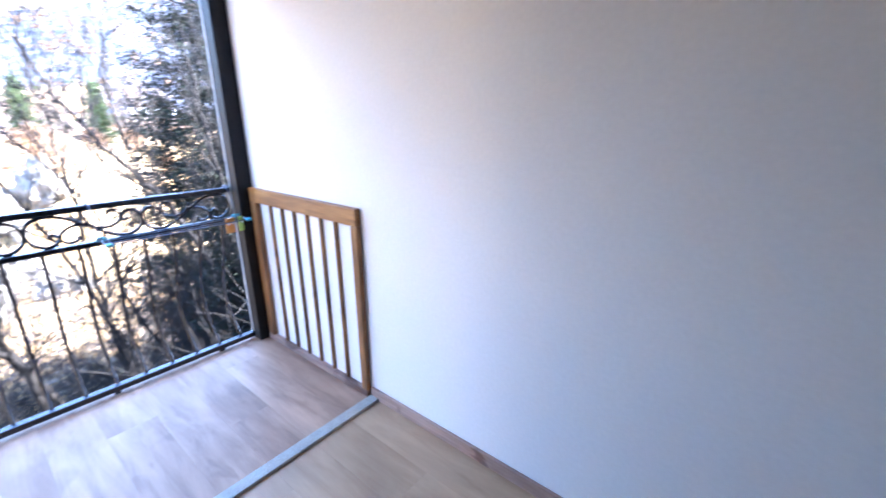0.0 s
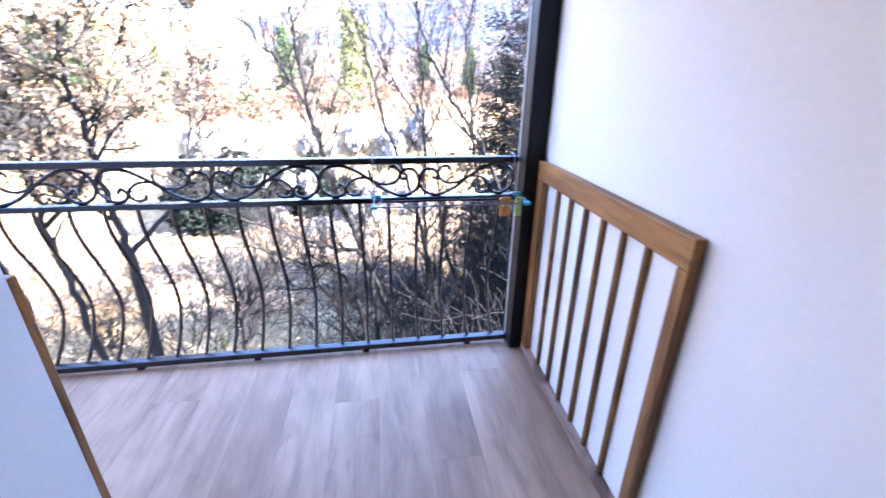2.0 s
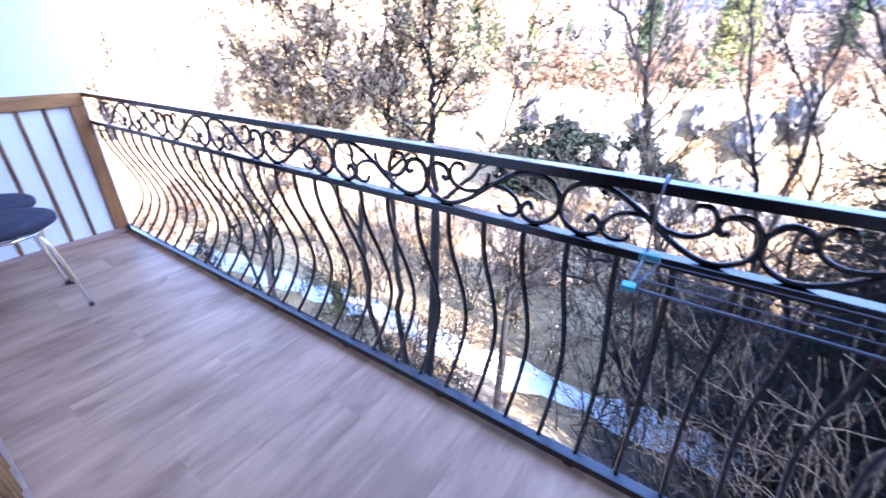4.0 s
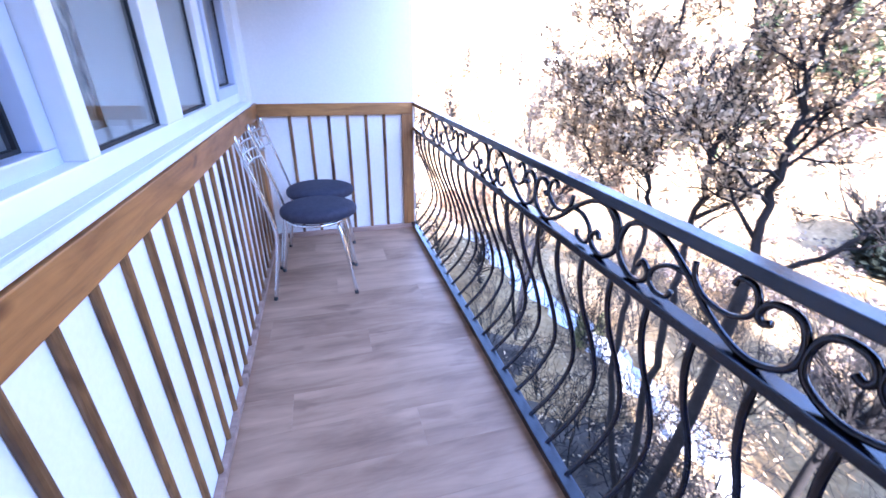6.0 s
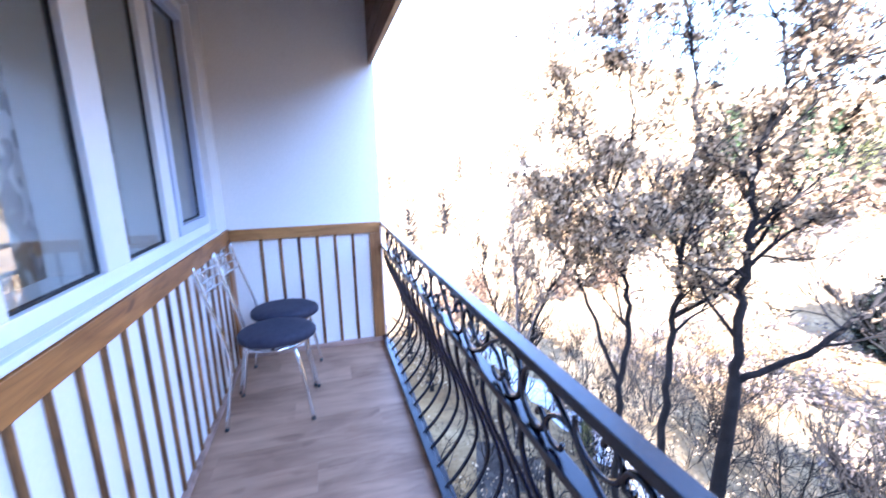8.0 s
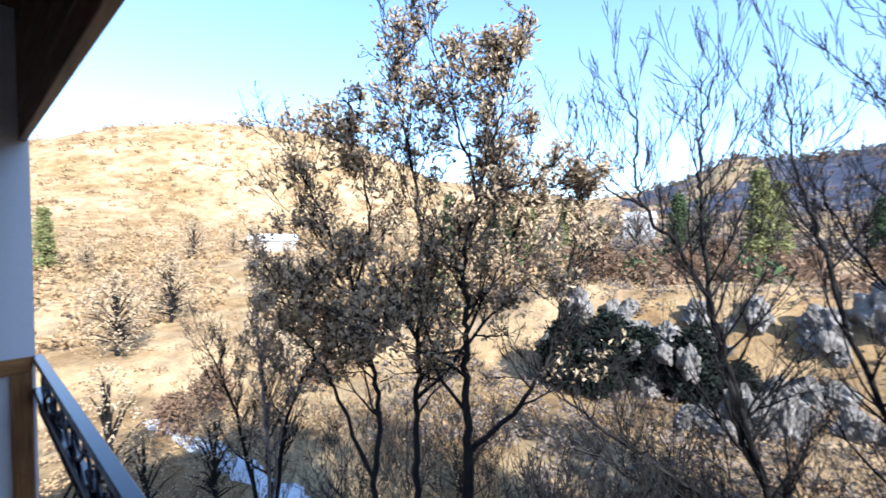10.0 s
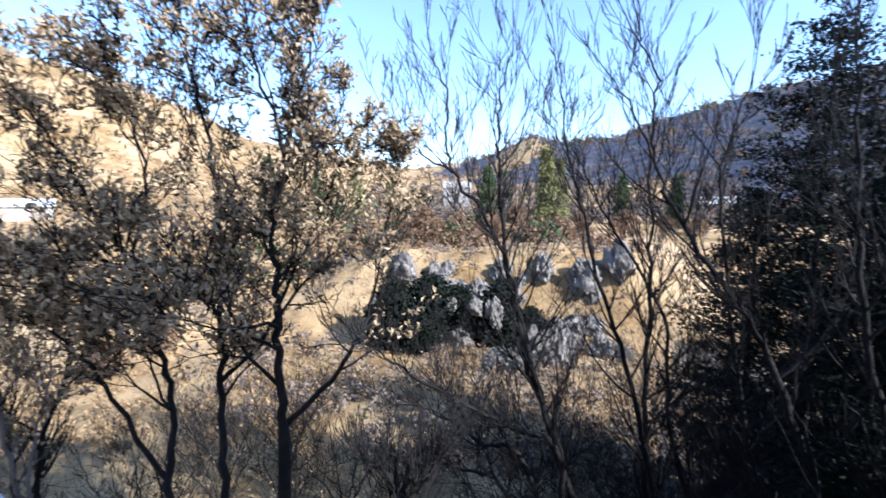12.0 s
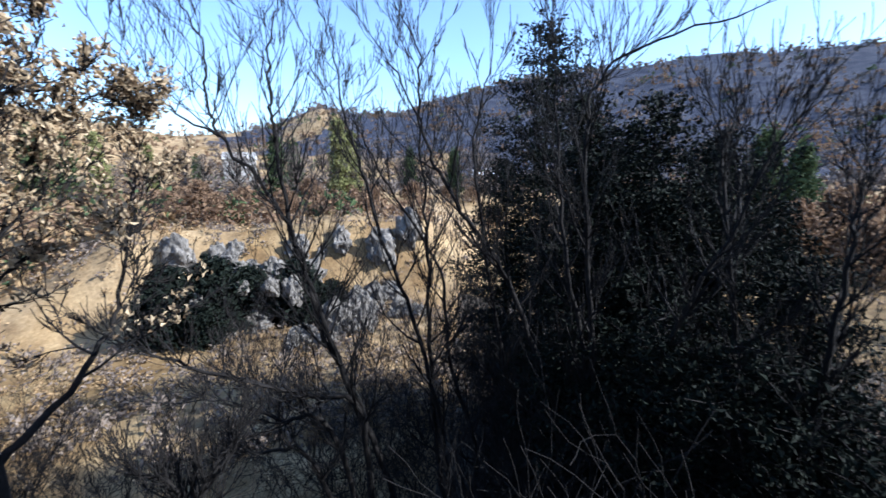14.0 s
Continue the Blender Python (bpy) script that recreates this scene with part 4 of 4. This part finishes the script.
def scatter_copies(proto, places):
    for i, (az, d, s) in enumerate(places):
        p = EYE + Vector((d * math.sin(radians(az)), d * math.cos(radians(az)), 0))
        m = pose(p.x, p.y, ground_height(p.x, p.y) - 0.05, 0, 0, (i * 77) % 360)
        c = proto if i == 0 else copy_thing(proto, m)
        c.matrix_basis = m @ Matrix.Scale(s, 4)


g2 = random.Random(77)
for seed, h in ((71, 3.2), (72, 2.6), (73, 3.8)):
    scatter_copies(sapling(seed, h), [(g2.uniform(98, 116), g2.uniform(8.5, 13), g2.uniform(0.6, 1.0)) for _ in range(2)]
                   + [(g2.uniform(18, 60), g2.uniform(8, 16), g2.uniform(0.5, 0.9)) for _ in range(4)]
                   + [(g2.uniform(66, 110), g2.uniform(15, 24), g2.uniform(0.5, 0.9)) for _ in range(4)]
                   + [(g2.uniform(112, 152), g2.uniform(5.5, 10), g2.uniform(0.7, 1.0)) for _ in range(7)])

# ---- stream below, pale and shallow ----
line = smooth_line([(6.6, 24.5, 0), (6.8, 17.5, 0), (6.8, 13.5, 0), (7.0, 9.8, 0), (6.85, 7.4, 0), (6.75, 5.5, 0), (6.8, 2.6, 0), (7.4, -3, 0), (10.0, -9, 0)], 10)
V, F = [], []
for i, p in enumerate(line):
    w = 0.42 + 0.13 * math.sin(i * 0.9) + 0.08 * math.sin(i * 2.3)
    for s in (-1.0, -0.5, 0.0, 0.5, 1.0):
        x = p.x + s * w + 0.05 * math.sin(i * 1.7 + s)
        V.append((x, p.y, ground_height(x, p.y) + 0.07 - 0.04 * s * s))
for i in range(len(line) - 1):
    for k in range(4):
        a = i * 5 + k
        F.append((a, a + 5, a + 6, a + 1))
structure(from_lists("pavement", V, F, CONC_PATH), "pale stony path along the valley floor", "path")


# ---- rocks and bushes on the bank ----
def rock_mesh(seed):
    bm = bmesh.new()
    bmesh.ops.create_icosphere(bm, subdivisions=4, radius=1.0)
    for v in bm.verts:
        n = noise.fractal(v.co * 1.3 + Vector((seed * 7.1, 0, 0)), 1.0, 2.0, 4)
        c = noise.cell(v.co * 2.2 + Vector((seed * 3.3, 0, 0)))
        v.co = v.co * (1 + 0.35 * n + 0.22 * c)
    me = bpy.data.meshes.new("rock")
    bm.to_mesh(me)
    bm.free()
    me.materials.append(ROCK)
    return me


rng = random.Random(5)
ROCKS = [rock_mesh(k) for k in range(4)]
for k in range(46):
    az = 65 + 33 * (k + rng.random()) / 46
    d = rng.uniform(24.3, 30.0)
    p = spot(az, 0, d)
    o = new("rock", ROCKS[k % 4])
    sx = rng.uniform(0.35, 1.15)
    p.z = ground_height(p.x, p.y) + 0.1
    o.matrix_basis = pose(p.x, p.y, p.z, rng.uniform(-15, 15), rng.uniform(-15, 15), rng.uniform(0, 360)) @ Matrix.Diagonal((sx, sx * rng.uniform(0.7, 1.2), sx * rng.uniform(0.8, 1.7), 1))
    tagged(o, "pale weathered limestone rock in the steep bank", "rock", "rocks of the bank")


for k in range(18):
    high = k < 5
    p = spot(69 + 2.9 * k + rng.uniform(-0.5, 0.5) if high else 80 + 0.9 * (k - 5), 0, rng.uniform(24.0, 25.0) if high else rng.uniform(20.5, 24.0))
    o = new("rock", ROCKS[k % 4])
    sx = rng.uniform(0.28, 0.5)
    p.z = ground_height(p.x, p.y) + (rng.uniform(1.9, 2.9) if high else rng.uniform(0.0, 0.5))
    o.matrix_basis = pose(p.x, p.y, p.z, rng.uniform(-12, 12), rng.uniform(-12, 12), rng.uniform(0, 360)) @ Matrix.Diagonal((sx, sx, sx * rng.uniform(1.0, 1.9), 1))
    tagged(o, "small pale limestone rock standing out of the bank", "rock", "rocks of the bank")


def bush(seed, label, name, mat, height, width, count, leaf, group, category="bush", bark=BARK):
    """A rounded or pointed plant with a short trunk, made at the origin."""
    w = Wood(seed)
    g = w.rng
    tube(*w.trunk, [Vector((0, 0, -0.2)), Vector((0.02, 0, height * 0.4)), Vector((0, 0.03, height * 0.9))], [0.03 * height, 0.02 * height, 0.006 * height], 6, False)
    tips = []
    for k in range(count):
        t = g.random() ** 0.8
        a = g.uniform(0, 6.283)
        lump = 0.75 + 0.45 * noise.noise(Vector((math.cos(a) * 1.6, math.sin(a) * 1.6, t * 4 + seed)))
        prof = math.sin(math.pi * min(1, 0.12 + 0.88 * t)) ** 0.6 if category == "bush" else (1 - t) ** 0.8 + 0.05
        q = Vector((math.cos(a), math.sin(a), 0)) * width * prof * lump * g.uniform(0.45, 1.0)
        q.z = height * (0.08 + 0.92 * t)
        tips.append((q, q))
        if k % 9 == 0:
            tube(*w.limbs, [Vector((0, 0, q.z * 0.6)), q * 0.6 + Vector((0, 0, q.z * 0.3)), q], [0.012 * height, 0.008 * height, 0.003 * height], 3, False)
    t = finish_tree(w, name, label, category, (0, 0, 0), group, foliage(tips, g, 5, leaf, leaf * 0.7), mat, bark)
    return t


def spread_copies(proto, places):
    first = True
    for az, d, s in places:
        p = spot(az, 0, d)
        m = pose(p.x, p.y, ground_height(p.x, p.y) - 0.05, 0, 0, rng.uniform(0, 360)) @ Matrix.Scale(s, 4)
        if first:
            proto.matrix_basis = m
            first = False
        else:
            c = copy_thing(proto, m)
            c.scale = (s, s, s)


# These bushes are added as the dark shade between the rocks.
spread_copies(bush(51, "near-black bush standing in for shade in the rocky bank", "bush", LEAF_NEEDLE, 2.9, 1.35, 560, 0.30, "dark bushes of the bank"),
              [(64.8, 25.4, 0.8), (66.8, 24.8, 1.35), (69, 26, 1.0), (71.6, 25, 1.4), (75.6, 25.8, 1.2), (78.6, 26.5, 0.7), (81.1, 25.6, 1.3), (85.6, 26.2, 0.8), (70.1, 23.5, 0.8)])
spread_copies(bush(52, "leafless rust brown bush in the meadow", "bush", LEAF_RUST, 2.2, 1.6, 260, 0.22, "brown bushes of the meadow"),
              [(60 + k * 4.1 + rng.uniform(-1.5, 1.5), rng.uniform(36, 60), rng.uniform(0.8, 1.5)) for k in range(13)] + [(139, 42, 2.0), (142, 38, 1.9), (145, 41, 2.2), (148, 36, 1.8), (151, 40, 2.2), (16, 21, 0.8), (20, 24, 1.0), (33, 26, 0.8), (38, 28, 0.9)])
spread_copies(bush(53, "yellow-green slender poplar in the valley", "poplar", LEAF_GREEN, 11, 2.2, 520, 0.55, "green valley trees", "tree"),
              [(87.2, 70, 1.1), (88.8, 72, 0.95), (61.6, 80, 0.9), (66, 90, 0.8), (5.5, 60, 0.6), (36, 9.2, 0.10), (39, 10.2, 0.07), (64.6, 9.6, 0.05)])
spread_copies(bush(54, "green pine in the valley", "pine", LEAF_PINE, 10, 2.6, 520, 0.5, "green valley trees", "tree"),
              [(79.4, 72, 1.0), (81.6, 78, 0.9), (50.5, 85, 1.1), (56.6, 85, 1.0), (59.1, 78, 0.9), (70.6, 95, 0.7), (96.6, 85, 0.8), (102.6, 60, 0.7), (134.6, 45, 0.8), (138.6, 42, 0.9), (141.6, 40, 0.8)])
spread_copies(bush(55, "pale leafless grove tree with fine grey twigs", "tree", FAR_TWIG, 8, 3.4, 420, 0.22, "far grove", "bush", FAR_TWIG),
              [(62 + k * 3.3 + rng.uniform(-1, 1), rng.uniform(58, 100), rng.uniform(0.7, 1.2)) for k in range(15)])
spread_copies(bush(56, "small tree with pale withered leaves", "tree", LEAF_TAN, 6, 3.0, 420, 0.20, "sunny slope trees"),
              [(8 + k * 3.6 + rng.uniform(-1, 1), rng.uniform(26, 90), rng.uniform(0.5, 1.0)) for k in range(13)])
spread_copies(bush(57, "dark twiggy bush below the balcony", "bush", LEAF_TAN, 4.2, 1.6, 240, 0.10, "bushes by the path"), [(10, 15, 1.0), (13, 12.5, 0.7), (20, 13, 0.7)])


# ---- scrub on the hills ----
def scrub(seed, mat, label, count, pick, near=34, span=2.55, size=1.0, name="hill_scrub"):
    g = random.Random(seed)
    V, F = [], []
    made = 0
    while made < count:
        az, r = g.uniform(-10, 160), near * math.exp(g.uniform(0, span))
        p = spot(az, 0, r)
        if not pick(az, r, noise.noise(Vector((p.x, p.y, seed)) * 0.03)):
            continue
        made += 1
        z = ground_height(p.x, p.y)
        s = g.uniform(0.6, 1.5) * (1 + r / 160) * size
        for k in range(7):
            c = Vector((p.x + g.gauss(0, s * 0.5), p.y + g.gauss(0, s * 0.5), z + abs(g.gauss(0, s * 0.6))))
            v, f = foliage([(c, c)], g, 3, (0.55 + 0.004 * r) * size, 0.4 * size)
            n = len(V)
            V += v
            F += [tuple(i + n for i in q) for q in f]
    tagged(from_lists(name, V, F, mat, smooth=False), label, "scrub", kind="stuff")


scrub(61, LEAF_DRY, "dry tan scrub scattered over the sunny hill", 2600, lambda az, r, n: az < 66 and (n > -0.2 or r > 100), 34, 2.55, 0.7)
scrub(64, LEAF_RUST, "rust brown scrub on the meadow and the slopes", 1100, lambda az, r, n: az > 52 and (n > -0.1 or r > 120))
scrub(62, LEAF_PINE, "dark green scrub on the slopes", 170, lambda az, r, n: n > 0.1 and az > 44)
scrub(63, FAR_TWIG, "grey leafless woods on the shaded mountain", 1300, lambda az, r, n: az > 72 and r > 75)
scrub(65, LEAF_GREY, "grey leafless brush on the valley floor", 1500, lambda az, r, n: az > 12 and (az > 40 or n > 0.0) and r > (15 if az < 62 else 11), 10, 1.75, 0.36, "valley_brush")
scrub(66, LEAF_DRY, "dry grass tufts on the valley floor", 1900, lambda az, r, n: az > 4 and r > (16 if az < 75 else 11), 8.5, 1.6, 0.26, "dry_grass")


# ---- buildings in the valley ----
def cottage(label, az, d, size, roof_mat, wall_mat, turn, windows=3):
    wx, wy, h = size
    p = spot(az, 0, d)
    c = thing("house", label, "house", "far houses", (p.x, p.y, ground_height(p.x, p.y)))
    c.rotation_euler = (0, 0, radians(turn))
    wall = block("wall", (-wx / 2, wx / 2, -wy / 2, wy / 2, -1.0, h), wall_mat, c)
    bm = bmesh.new()
    o = 0.4
    rz = h + wx * 0.3
    pts = [(-wx / 2 - o, -wy / 2 - o, h), (wx / 2 + o, -wy / 2 - o, h), (wx / 2 + o, wy / 2 + o, h), (-wx / 2 - o, wy / 2 + o, h), (0, -wy / 2 - o, rz), (0, wy / 2 + o, rz)]
    vs = [bm.verts.new(q) for q in pts]
    for f in ((0, 4, 5, 3), (1, 2, 5, 4), (0, 1, 4), (2, 3, 5), (0, 3, 2, 1)):
        bm.faces.new([vs[i] for i in f])
    part("roof", bm, roof_mat, c)
    for k in range(windows):
        y = wy * ((k + 0.5) / windows - 0.5)
        wdw = block("window", (-wx / 2 - 0.04, -wx / 2 - 0.005, y - 0.5, y + 0.5, h * 0.35, h * 0.75), PVC, c)
        block("pane", (-wx / 2 - 0.055, -wx / 2 - 0.042, y - 0.42, y + 0.42, h * 0.38, h * 0.72), GASKET, wdw)


cottage("small pale two-storey house in the valley", 75.2, 150, (8, 9, 6), CONCRETE, CONCRETE, 10)
cottage("low building with a pale sheet roof", 107.2, 120, (6, 8, 2.4), CONC_PATH, CONCRETE, -20, 4)
cottage("low pale building by the foot of the hill", 27.2, 85, (4, 8, 1.5), CONC_PATH, CONCRETE, 60, 2)
